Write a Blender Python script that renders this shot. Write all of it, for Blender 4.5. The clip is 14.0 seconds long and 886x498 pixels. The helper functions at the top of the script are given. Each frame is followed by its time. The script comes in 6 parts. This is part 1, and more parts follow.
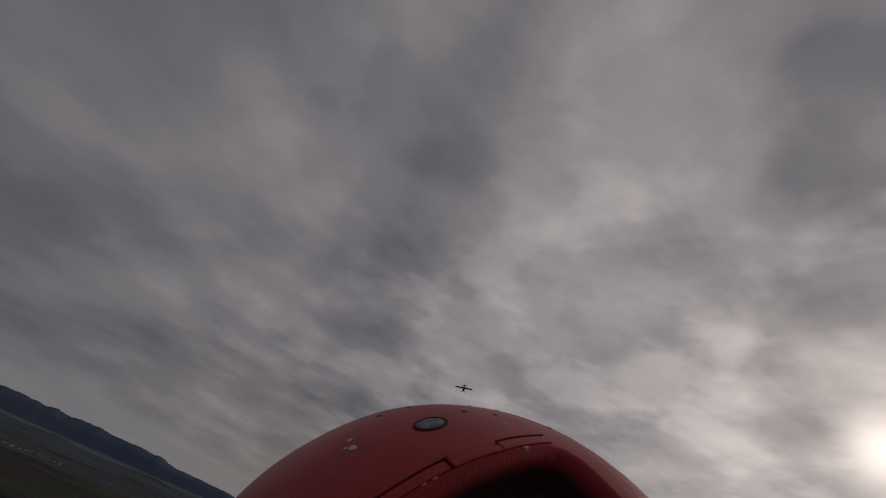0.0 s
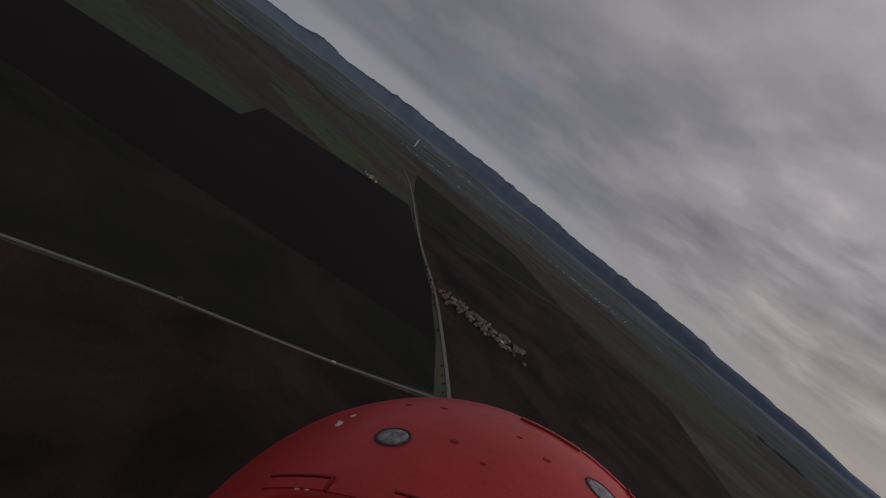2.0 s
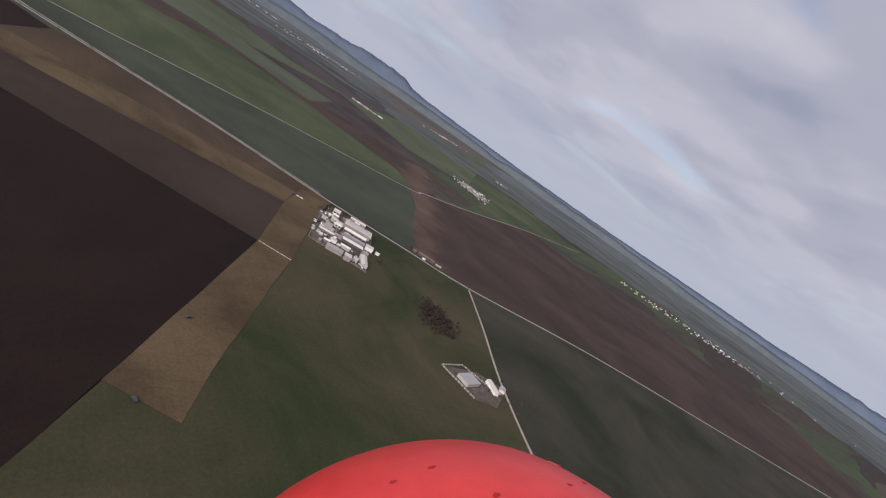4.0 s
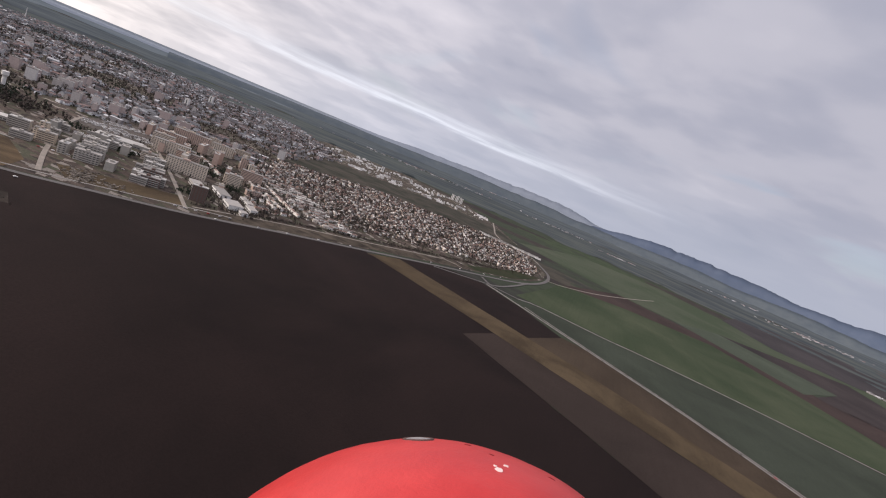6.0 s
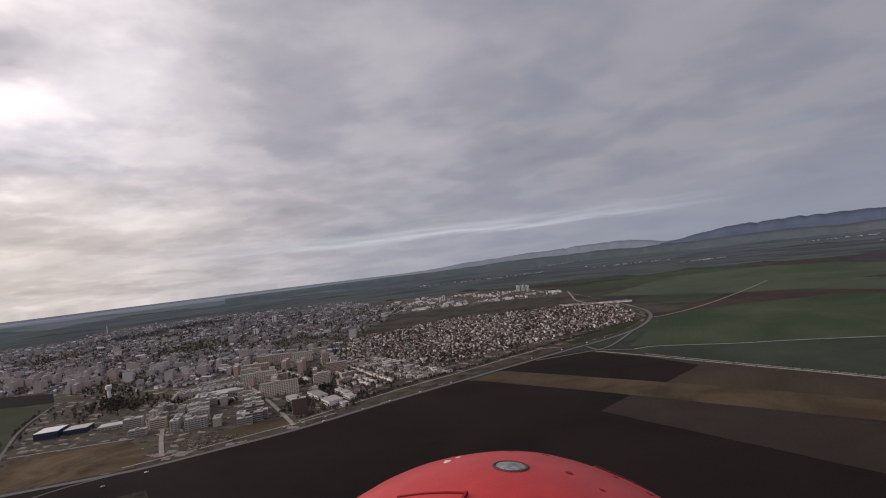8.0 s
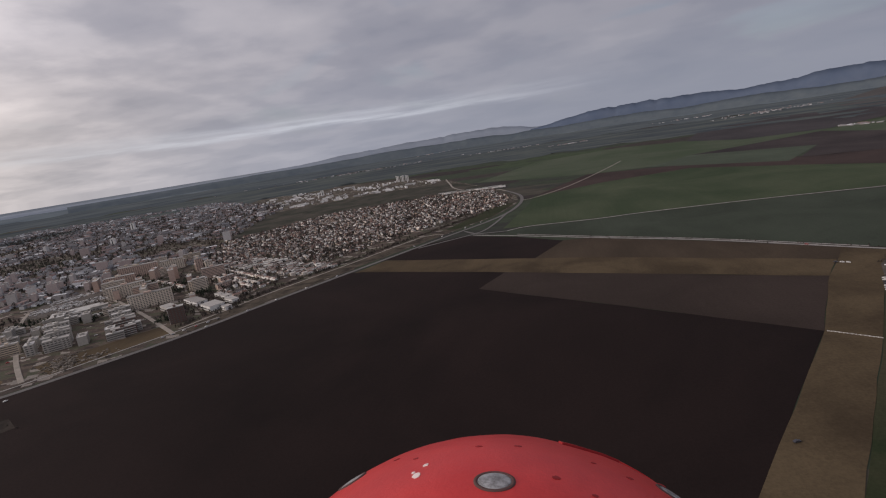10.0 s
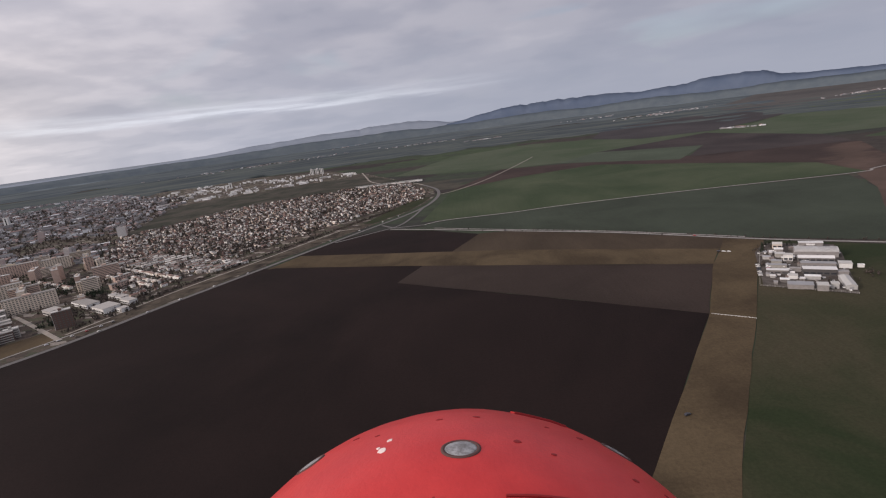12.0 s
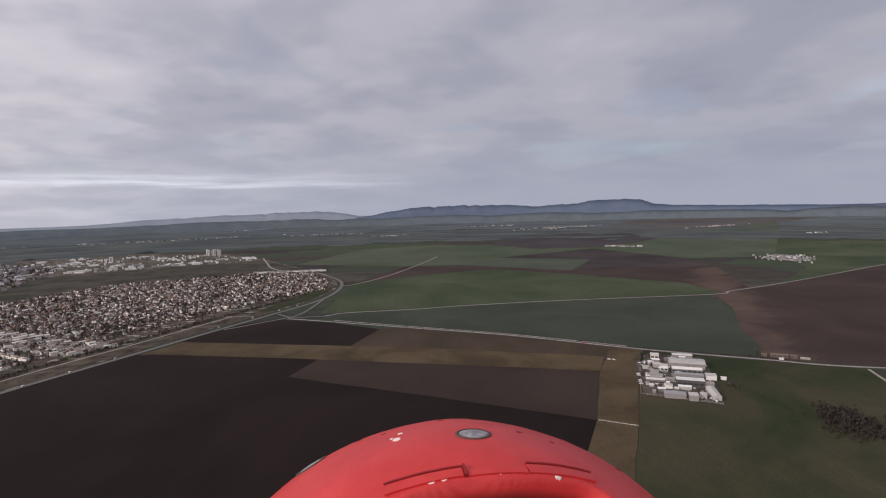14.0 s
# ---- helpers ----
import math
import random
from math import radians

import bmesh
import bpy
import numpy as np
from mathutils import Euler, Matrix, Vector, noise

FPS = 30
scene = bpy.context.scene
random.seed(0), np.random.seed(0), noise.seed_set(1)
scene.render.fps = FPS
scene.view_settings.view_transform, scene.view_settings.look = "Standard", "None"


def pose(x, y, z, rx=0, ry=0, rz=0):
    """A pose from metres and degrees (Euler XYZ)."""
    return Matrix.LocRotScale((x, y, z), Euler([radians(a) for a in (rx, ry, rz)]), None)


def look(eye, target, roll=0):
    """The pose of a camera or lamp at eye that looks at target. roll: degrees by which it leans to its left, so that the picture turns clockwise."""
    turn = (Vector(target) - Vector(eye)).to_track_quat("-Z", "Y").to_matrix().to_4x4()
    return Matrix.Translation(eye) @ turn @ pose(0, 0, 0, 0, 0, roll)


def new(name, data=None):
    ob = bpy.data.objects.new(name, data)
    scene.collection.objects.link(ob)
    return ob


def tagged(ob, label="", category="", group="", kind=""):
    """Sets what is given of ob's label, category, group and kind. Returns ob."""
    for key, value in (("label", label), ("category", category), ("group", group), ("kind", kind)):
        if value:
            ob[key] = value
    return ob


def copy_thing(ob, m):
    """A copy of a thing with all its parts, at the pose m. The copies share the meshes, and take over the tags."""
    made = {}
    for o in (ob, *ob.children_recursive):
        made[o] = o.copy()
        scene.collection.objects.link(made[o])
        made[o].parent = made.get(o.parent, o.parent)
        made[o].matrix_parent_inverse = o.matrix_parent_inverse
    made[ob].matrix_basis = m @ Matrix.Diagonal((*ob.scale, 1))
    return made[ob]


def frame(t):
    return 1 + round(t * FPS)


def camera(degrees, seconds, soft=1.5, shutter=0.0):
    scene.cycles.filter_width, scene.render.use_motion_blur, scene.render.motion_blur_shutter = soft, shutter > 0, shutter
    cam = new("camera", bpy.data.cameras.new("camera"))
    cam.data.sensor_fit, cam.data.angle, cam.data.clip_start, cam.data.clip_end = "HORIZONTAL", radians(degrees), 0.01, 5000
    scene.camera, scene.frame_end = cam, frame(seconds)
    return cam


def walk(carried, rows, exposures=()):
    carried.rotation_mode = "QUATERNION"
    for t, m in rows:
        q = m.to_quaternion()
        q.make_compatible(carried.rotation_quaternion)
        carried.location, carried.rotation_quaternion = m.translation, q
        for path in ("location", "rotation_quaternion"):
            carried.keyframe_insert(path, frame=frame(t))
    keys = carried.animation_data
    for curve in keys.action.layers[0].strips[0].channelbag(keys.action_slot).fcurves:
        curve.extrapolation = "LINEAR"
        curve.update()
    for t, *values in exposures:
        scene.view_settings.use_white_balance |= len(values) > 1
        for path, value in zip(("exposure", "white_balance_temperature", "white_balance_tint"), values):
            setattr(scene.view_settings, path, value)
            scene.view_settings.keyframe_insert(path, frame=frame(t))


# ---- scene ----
cam = camera(82.0, 14.0, soft=1.15)
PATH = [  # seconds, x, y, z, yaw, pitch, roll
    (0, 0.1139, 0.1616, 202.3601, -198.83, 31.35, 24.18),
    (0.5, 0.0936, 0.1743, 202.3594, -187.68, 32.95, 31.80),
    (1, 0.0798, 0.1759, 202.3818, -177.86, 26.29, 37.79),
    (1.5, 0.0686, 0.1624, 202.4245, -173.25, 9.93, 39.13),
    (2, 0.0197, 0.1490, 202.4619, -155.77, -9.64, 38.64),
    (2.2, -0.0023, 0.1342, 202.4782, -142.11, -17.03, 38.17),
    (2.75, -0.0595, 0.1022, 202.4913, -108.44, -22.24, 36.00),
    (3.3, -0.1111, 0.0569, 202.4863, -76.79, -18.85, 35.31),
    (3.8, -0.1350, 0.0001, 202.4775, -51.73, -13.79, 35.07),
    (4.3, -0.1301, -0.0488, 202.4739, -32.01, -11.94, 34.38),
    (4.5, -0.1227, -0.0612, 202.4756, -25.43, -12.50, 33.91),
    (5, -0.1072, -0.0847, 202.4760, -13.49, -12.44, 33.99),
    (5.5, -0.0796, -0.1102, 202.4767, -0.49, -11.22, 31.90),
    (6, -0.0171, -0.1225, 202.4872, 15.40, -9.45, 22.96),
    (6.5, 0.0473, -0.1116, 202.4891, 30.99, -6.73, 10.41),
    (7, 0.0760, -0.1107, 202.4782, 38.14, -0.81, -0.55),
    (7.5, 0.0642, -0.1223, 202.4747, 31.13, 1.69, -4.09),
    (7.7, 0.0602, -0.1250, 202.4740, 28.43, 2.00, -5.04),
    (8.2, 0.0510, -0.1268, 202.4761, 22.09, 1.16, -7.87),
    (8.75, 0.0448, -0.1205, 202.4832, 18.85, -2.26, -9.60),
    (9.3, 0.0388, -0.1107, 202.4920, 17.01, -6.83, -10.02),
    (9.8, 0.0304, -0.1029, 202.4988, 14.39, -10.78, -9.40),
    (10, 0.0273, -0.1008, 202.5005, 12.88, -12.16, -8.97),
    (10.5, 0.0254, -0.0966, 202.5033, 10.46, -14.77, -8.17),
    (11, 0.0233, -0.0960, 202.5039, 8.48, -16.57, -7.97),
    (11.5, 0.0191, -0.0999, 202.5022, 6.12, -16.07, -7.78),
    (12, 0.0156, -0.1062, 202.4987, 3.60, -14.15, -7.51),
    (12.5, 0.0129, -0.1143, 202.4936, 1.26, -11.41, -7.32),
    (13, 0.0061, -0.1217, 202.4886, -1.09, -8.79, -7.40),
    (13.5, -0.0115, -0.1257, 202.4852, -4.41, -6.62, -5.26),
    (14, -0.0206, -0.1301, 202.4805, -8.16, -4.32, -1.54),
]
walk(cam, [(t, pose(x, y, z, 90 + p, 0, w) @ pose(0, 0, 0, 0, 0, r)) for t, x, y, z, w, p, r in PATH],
     exposures=[(t, e, 6500, 17) for t, e in ((0.0, -2.16), (1.0, -1.78), (1.6, -1.48), (2.2, -1.28), (3.2, -0.45), (4.3, 0.38), (5.6, 0.34), (6.3, 0.12), (7.0, -0.18),
                                                (7.7, -0.42), (9.8, -0.48), (11.0, -0.06), (12.5, 0.0), (14.0, 0.0))])

# ---------------------------------------------------------------- light
SUN_AZ, SUN_EL = 113.0, 22.0     # degrees left of north (y), degrees above the horizon
sun_dir = Vector((-math.sin(radians(SUN_AZ)) * math.cos(radians(SUN_EL)), math.cos(radians(SUN_AZ)) * math.cos(radians(SUN_EL)), math.sin(radians(SUN_EL))))


class Net:
    """Short way to wire shader nodes."""

    def __init__(self, tree):
        self.tree = tree

    def node(self, kind, inputs=(), **props):
        n = self.tree.nodes.new(kind)
        for k, v in props.items():
            setattr(n, k, v)
        for k, v in dict(inputs).items():
            if isinstance(v, bpy.types.NodeSocket):
                self.tree.links.new(v, n.inputs[k])
            else:
                n.inputs[k].default_value = v
        return n

    def math(self, op, a, b=0.0, c=0.0):
        return self.node("ShaderNodeMath", {0: a, 1: b, 2: c}, operation=op).outputs[0]

    def mix(self, f, a, b, how="MIX"):
        n = self.node("ShaderNodeMix", {0: f, 6: a, 7: b}, data_type="RGBA", blend_type=how)
        return n.outputs[2]

    def ramp(self, f, stops, how="LINEAR"):
        n = self.node("ShaderNodeValToRGB", {0: f})
        n.color_ramp.interpolation = how
        el = n.color_ramp.elements
        while len(el) < len(stops):
            el.new(0.5)
        for e, (p, c) in zip(el, stops):
            e.position, e.color = p, (c if len(c) == 4 else (*c, 1))
        return n.outputs[0]

    def noise(self, vec, scale, detail=4, rough=0.55, distort=0.0, out=0):
        return self.node("ShaderNodeTexNoise", {"Vector": vec, "Scale": scale, "Detail": detail, "Roughness": rough, "Distortion": distort}).outputs[out]


def build_world():
    world = bpy.data.worlds.new("overcast_sky")
    scene.world = world
    world.use_nodes = True
    t = world.node_tree
    t.nodes.clear()
    n = Net(t)
    way = n.node("ShaderNodeTexCoord").outputs["Generated"]
    sep = n.node("ShaderNodeSeparateXYZ", {0: way})
    x, y, z = sep.outputs
    up = n.math("MAXIMUM", z, 0.0)
    depth = n.math("ADD", up, 0.16)
    flat = n.node("ShaderNodeCombineXYZ", {0: n.math("DIVIDE", x, depth), 1: n.math("DIVIDE", y, depth), 2: 0.0}).outputs[0]
    big = n.noise(flat, 0.42, 3, 0.5, 0.15)
    mid = n.noise(flat, 1.6, 3, 0.45, 0.10)
    puff = n.noise(flat, 2.3, 4, 0.5, 0.15)
    fine = n.noise(flat, 5.0, 4, 0.6, 0.2)
    # wave rows of the cloud sheet
    tone = n.math("ADD", n.math("MULTIPLY", big, 0.54), n.math("ADD", n.math("MULTIPLY", mid, 0.40), n.math("MULTIPLY", fine, 0.06)))
    cloud = n.ramp(tone, [(0.35, (0.265, 0.285, 0.345)), (0.45, (0.345, 0.355, 0.405)), (0.54, (0.425, 0.425, 0.462)), (0.66, (0.535, 0.52, 0.54))], "EASE")
    # the clear blue behind thin spots
    blue = n.node("ShaderNodeTexSky", {}, sky_type="NISHITA", sun_disc=False, sun_elevation=radians(SUN_EL), sun_rotation=radians(-SUN_AZ)).outputs[0]
    blue = n.mix(1.0, blue, (0.10, 0.10, 0.10, 1), "MULTIPLY")
    thin = n.ramp(n.noise(flat, 0.9, 3, 0.5, 0.6), [(0.56, (0, 0, 0)), (0.70, (0.55, 0.55, 0.55))])
    sky = n.mix(thin, cloud, blue)
    # murk towards the horizon
    murk = n.ramp(up, [(0.0, (1, 1, 1)), (0.05, (0.80, 0.80, 0.80)), (0.16, (0.12, 0.12, 0.12)), (0.30, (0, 0, 0))])
    sky = n.mix(murk, sky, (0.375, 0.40, 0.455, 1))
    # sun behind the cloud sheet
    dot = n.node("ShaderNodeVectorMath", {0: way, 1: sun_dir}, operation="DOT_PRODUCT").outputs["Value"]
    lobe = dot
    dot = n.math("MAXIMUM", dot, 0.0)
    thick = n.math("MULTIPLY", n.ramp(n.math("ADD", n.math("MULTIPLY", mid, 0.60), n.math("ADD", n.math("MULTIPLY", big, 0.28), n.math("MULTIPLY", fine, 0.12))), [(0.37, (0.30, 0.30, 0.30)), (0.46, (0.46, 0.46, 0.46)), (0.54, (0.67, 0.67, 0.67)), (0.64, (0.90, 0.90, 0.90))], "EASE"), 1.6)
    wide = n.math("MULTIPLY", n.math("POWER", n.math("MULTIPLY_ADD", lobe, 0.5, 0.5), 3.4), n.math("MULTIPLY", thick, 1.06))
    torn = n.ramp(n.math("ADD", n.math("MULTIPLY", puff, 0.72), n.math("ADD", n.math("MULTIPLY", big, 0.16), n.math("MULTIPLY", fine, 0.12))), [(0.38, (0, 0, 0)), (0.48, (0.30, 0.30, 0.30)), (0.61, (1, 1, 1))], "EASE")
    wide = n.math("ADD", wide, n.math("MULTIPLY", n.math("MULTIPLY", n.math("POWER", dot, 2.4), n.math("SUBTRACT", torn, 0.42)), 1.10))
    near = n.math("MULTIPLY", n.math("POWER", dot, 60.0), n.math("MULTIPLY", thick, 1.2))
    near = n.math("ADD", near, n.math("MULTIPLY", n.math("POWER", dot, 11.0), n.math("MULTIPLY", thick, 0.27)))
    core = n.math("MULTIPLY", n.math("POWER", dot, 900.0), 4.0)
    glow = n.mix(1.0, n.mix(1.0, (1.0, 0.885, 0.77, 1), n.node("ShaderNodeCombineColor", {0: wide, 1: wide, 2: wide}).outputs[0], "MULTIPLY"),
                 n.mix(1.0, (1.0, 0.87, 0.70, 1), n.node("ShaderNodeCombineColor", {0: n.math("ADD", near, core), 1: n.math("ADD", near, core), 2: n.math("ADD", near, core)}).outputs[0], "MULTIPLY"), "ADD")
    sky = n.mix(1.0, sky, glow, "ADD")
    # the long bright gap under the cloud sheet, low in the north-west
    arc = n.math("MULTIPLY", n.math("ARCTAN2", n.math("MULTIPLY", x, -1.0), y), 57.2958)
    line = n.math("ADD", 0.060, n.math("MULTIPLY", n.math("ABSOLUTE", n.math("SUBTRACT", arc, 45.0)), -0.00012))
    wob = n.math("MULTIPLY", n.math("SUBTRACT", n.noise(n.node("ShaderNodeCombineXYZ", {0: n.math("MULTIPLY", arc, 0.10), 1: n.math("MULTIPLY", z, 60.0), 2: 0.0}).outputs[0], 1.0, 4), 0.5), 0.022)
    off = n.math("DIVIDE", n.math("SUBTRACT", n.math("ADD", z, wob), line), 0.0052)
    torn2 = n.noise(n.node("ShaderNodeCombineXYZ", {0: n.math("MULTIPLY", arc, 0.16), 1: n.math("MULTIPLY", z, 140.0), 2: 3.0}).outputs[0], 1.0, 5, 0.65)
    second = n.math("SUBTRACT", off, 2.4)
    gap = n.math("ADD", n.math("POWER", 2.718, n.math("MULTIPLY", n.math("MULTIPLY", off, off), -1.0)), n.math("MULTIPLY", 0.55, n.math("POWER", 2.718, n.math("MULTIPLY", n.math("MULTIPLY", second, second), -0.6))))
    gap = n.math("MULTIPLY", gap, n.ramp(torn2, [(0.34, (0.45, 0.45, 0.45)), (0.56, (1, 1, 1))]))
    reach = n.ramp(n.math("DIVIDE", n.math("ADD", arc, 10.0), 110.0), [(0.02, (0, 0, 0)), (0.25, (0.80, 0.80, 0.80)), (0.75, (0.60, 0.60, 0.60)), (0.95, (0.12, 0.12, 0.12))])
    sky = n.mix(n.math("MULTIPLY", gap, reach), sky, (0.80, 0.83, 0.86, 1))
    # pale clear strip over the southern horizon
    south = n.ramp(n.math("DIVIDE", n.math("ABSOLUTE", arc), 180.0), [(0.60, (0, 0, 0)), (0.74, (1, 1, 1))])
    strip = n.ramp(up, [(0.0, (1, 1, 1)), (0.034, (0.9, 0.9, 0.9)), (0.056, (0, 0, 0))])
    sky = n.mix(n.math("MULTIPLY", n.math("MULTIPLY", south, strip), 0.75), sky, (0.74, 0.74, 0.73, 1))
    # warm murk low under the sun
    low = n.math("MULTIPLY", n.math("POWER", dot, 1.75), n.ramp(up, [(0.0, (1, 1, 1)), (0.10, (0.85, 0.85, 0.85)), (0.24, (0, 0, 0))]))
    sky = n.mix(low, sky, (0.96, 0.79, 0.55, 1))
    # ground colour under the horizon
    under = n.ramp(n.math("ADD", z, 0.5), [(0.478, (1, 1, 1)), (0.486, (0, 0, 0))])
    sky = n.mix(1.0, sky, (0.965, 1.0, 1.035, 1), "MULTIPLY")
    sky = n.mix(under, sky, (0.05, 0.05, 0.045, 1))
    bg = n.node("ShaderNodeBackground", {0: sky, 1: 1.0})
    out = n.node("ShaderNodeOutputWorld")
    t.links.new(bg.outputs[0], out.inputs[0])


build_world()
sun = new("sun", bpy.data.lights.new("sun", "SUN"))
sun.data.energy, sun.data.angle, sun.data.color = 1.7, radians(10), (1.0, 0.90, 0.78)
sun.matrix_world = look((0, 0, 500), Vector((0, 0, 500)) - sun_dir)


# ---------------------------------------------------------------- materials
def surface(name, paint, rough=0.85, metal=0.0, bump=None, spec=0.3):
    """A material; paint(net) gives a colour socket or a tuple, bump(net) a height socket and a strength."""
    m = bpy.data.materials.new(name)
    m.use_nodes = True
    t = m.node_tree
    n = Net(t)
    b = t.nodes["Principled BSDF"]
    b.inputs["Roughness"].default_value, b.inputs["Metallic"].default_value = rough, metal
    b.inputs["Specular IOR Level"].default_value = spec
    c = paint(n)
    if isinstance(c, tuple):
        b.inputs["Base Color"].default_value = (*c[:3], 1)
    else:
        t.links.new(c, b.inputs["Base Color"])
    if bump:
        h, s, d = bump(n)
        bn = n.node("ShaderNodeBump", {"Height": h, "Strength": s, "Distance": d})
        t.links.new(bn.outputs[0], b.inputs["Normal"])
    return m


def spot(n):
    return n.node("ShaderNodeNewGeometry").outputs["Position"]


def turned(n, deg, sx=1.0, sy=1.0):
    return n.node("ShaderNodeMapping", {"Vector": spot(n), "Rotation": (0, 0, radians(deg)), "Scale": (sx, sy, 1.0)}).outputs[0]


def rgb(c, k=1.0):
    return (c[0] * k, c[1] * k, c[2] * k, 1)


def field_mat(name, c, row_deg=0.0, rows=0.25, blot=0.35, second=None, big=0.006, spread=0.5):
    """Tilled or sown land: broad soil stains, crop rows and clods."""
    def paint(n):
        p = spot(n)
        stain = n.ramp(n.noise(p, big, 5, 0.6, 0.6), [(0.36, (0, 0, 0)), (0.66, (1, 1, 1))])
        col = n.mix(stain, rgb(c, 1 - blot), rgb(second or c, 1 + blot * 0.6))
        lines = n.noise(turned(n, row_deg, 1.0 / 4.0, 1.0 / 160.0), 1.0, 3, 0.6)
        col = n.mix(rows, col, n.mix(1.0, col, n.ramp(lines, [(0.3, (0.55, 0.55, 0.55)), (0.7, (1.5, 1.5, 1.5))]), "MULTIPLY"))
        clod = n.ramp(n.noise(p, 0.45, 3, 0.7), [(0.3, (0.7, 0.7, 0.7)), (0.7, (1.3, 1.3, 1.3))])
        return n.mix(spread, col, n.mix(1.0, col, clod, "MULTIPLY"))
    return surface(name, paint, 0.95, spec=0.1, bump=lambda n: (n.noise(spot(n), 0.8, 4), 0.5, 0.4))


SOIL = field_mat("dark_ploughed_soil", (0.0158, 0.0104, 0.0098), 20, 0.05, 0.26, (0.0184, 0.0116, 0.0106), 0.004)
# next three: backlit southern darkness put into the colour; SOIL_BLACK also serves the west
SOIL_BACKLIT = field_mat("backlit_brown_soil", (0.016, 0.0112, 0.0108), 60, 0.08, 0.35, (0.028, 0.0175, 0.0155), 0.008)
SOIL_BLACK = field_mat("black_ploughed_soil", (0.0095, 0.0082, 0.0086), 60, 0.08, 0.2)
GREEN_BACKLIT = field_mat("backlit_dark_crop", (0.0135, 0.0165, 0.0120), 60, 0.08, 0.35, (0.018, 0.0178, 0.0145), 0.006)
SOIL_PALE = field_mat("harrowed_pale_soil", (0.0410, 0.0302, 0.0258), 70, 0.07, 0.2)
SOIL_OLIVE = field_mat("stubble_brown_field", (0.062, 0.046, 0.0325), 70, 0.08, 0.26)
GRASS_DRY = field_mat("dry_yellow_grass", (0.076, 0.055, 0.034), 72, 0.08, 0.26, (0.088, 0.065, 0.039), 0.012)
OCHRE = field_mat("ochre_fallow_land", (0.098, 0.070, 0.044), 30, 0.15, 0.45, (0.122, 0.086, 0.050), 0.014)
GREEN = field_mat("winter_crop_green", (0.033, 0.045, 0.021), 30, 0.1, 0.25, (0.056, 0.047, 0.030), 0.0060)
GREEN_BRIGHT = field_mat("young_wheat_green", (0.050, 0.072, 0.038), 65, 0.12, 0.25, (0.062, 0.074, 0.044), 0.004)
GREEN_BLUE = field_mat("blue_green_crop", (0.048, 0.058, 0.043), 65, 0.08, 0.22)
GREEN_PALE = field_mat("pale_green_meadow", (0.068, 0.084, 0.060), 20, 0.1, 0.15)
GREEN_DARK = field_mat("dull_green_crop", (0.034, 0.042, 0.027), 120, 0.12, 0.4, (0.040, 0.038, 0.031), 0.005)


def town_paint(n):
    """Gardens, lawns, paved yards and bare earth in small plots."""
    p = n.node("ShaderNodeMapping", {"Vector": spot(n), "Rotation": (0, 0, radians(-28)), "Scale": (1 / 15.0, 1 / 9.0, 0.0)}).outputs[0]
    cell = n.node("ShaderNodeTexVoronoi", {"Vector": p, "Scale": 1.0, "Randomness": 0.85}, distance="CHEBYCHEV")
    pick = n.node("ShaderNodeSeparateColor", {0: cell.outputs["Color"]}).outputs[0]
    plot = n.ramp(pick, [(0.0, (0.052, 0.043, 0.039)), (0.30, (0.062, 0.058, 0.045)), (0.48, (0.076, 0.062, 0.054)), (0.64, (0.055, 0.058, 0.042)), (0.80, (0.175, 0.162, 0.150)), (0.91, (0.034, 0.029, 0.027))], "CONSTANT")
    wide = n.ramp(n.noise(spot(n), 0.006, 4, 0.6), [(0.35, (1.1, 1.08, 1.05)), (0.65, (1.6, 1.5, 1.42))])
    col = n.mix(1.0, plot, wide, "MULTIPLY")
    clod = n.ramp(n.noise(spot(n), 0.35, 4, 0.7), [(0.3, (0.6, 0.6, 0.6)), (0.7, (1.4, 1.4, 1.4))])
    return n.mix(0.8, col, n.mix(1.0, col, clod, "MULTIPLY"))


TOWN_SOIL = surface("town_gardens", town_paint, 0.95, spec=0.1)
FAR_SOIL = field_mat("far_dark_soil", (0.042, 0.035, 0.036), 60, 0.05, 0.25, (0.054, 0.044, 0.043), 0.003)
GREEN_WEST = field_mat("west_crop_green", (0.045, 0.053, 0.030), 65, 0.05, 0.2, (0.049, 0.052, 0.032), 0.004)
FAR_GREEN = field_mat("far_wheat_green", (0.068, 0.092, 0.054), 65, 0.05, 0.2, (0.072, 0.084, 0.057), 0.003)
VERGE = field_mat("worn_brown_verge", (0.058, 0.048, 0.038), 25, 0.2, 0.5, (0.088, 0.072, 0.056), 0.03)
ROUGH = field_mat("rough_overgrown_ground", (0.026, 0.021, 0.018), 25, 0.2, 0.5, (0.046, 0.037, 0.031), 0.045)
RUBBLE = field_mat("pale_rubble", (0.13, 0.11, 0.095), 25, 0.2, 0.6, (0.22, 0.195, 0.17), 0.10, 0.9)


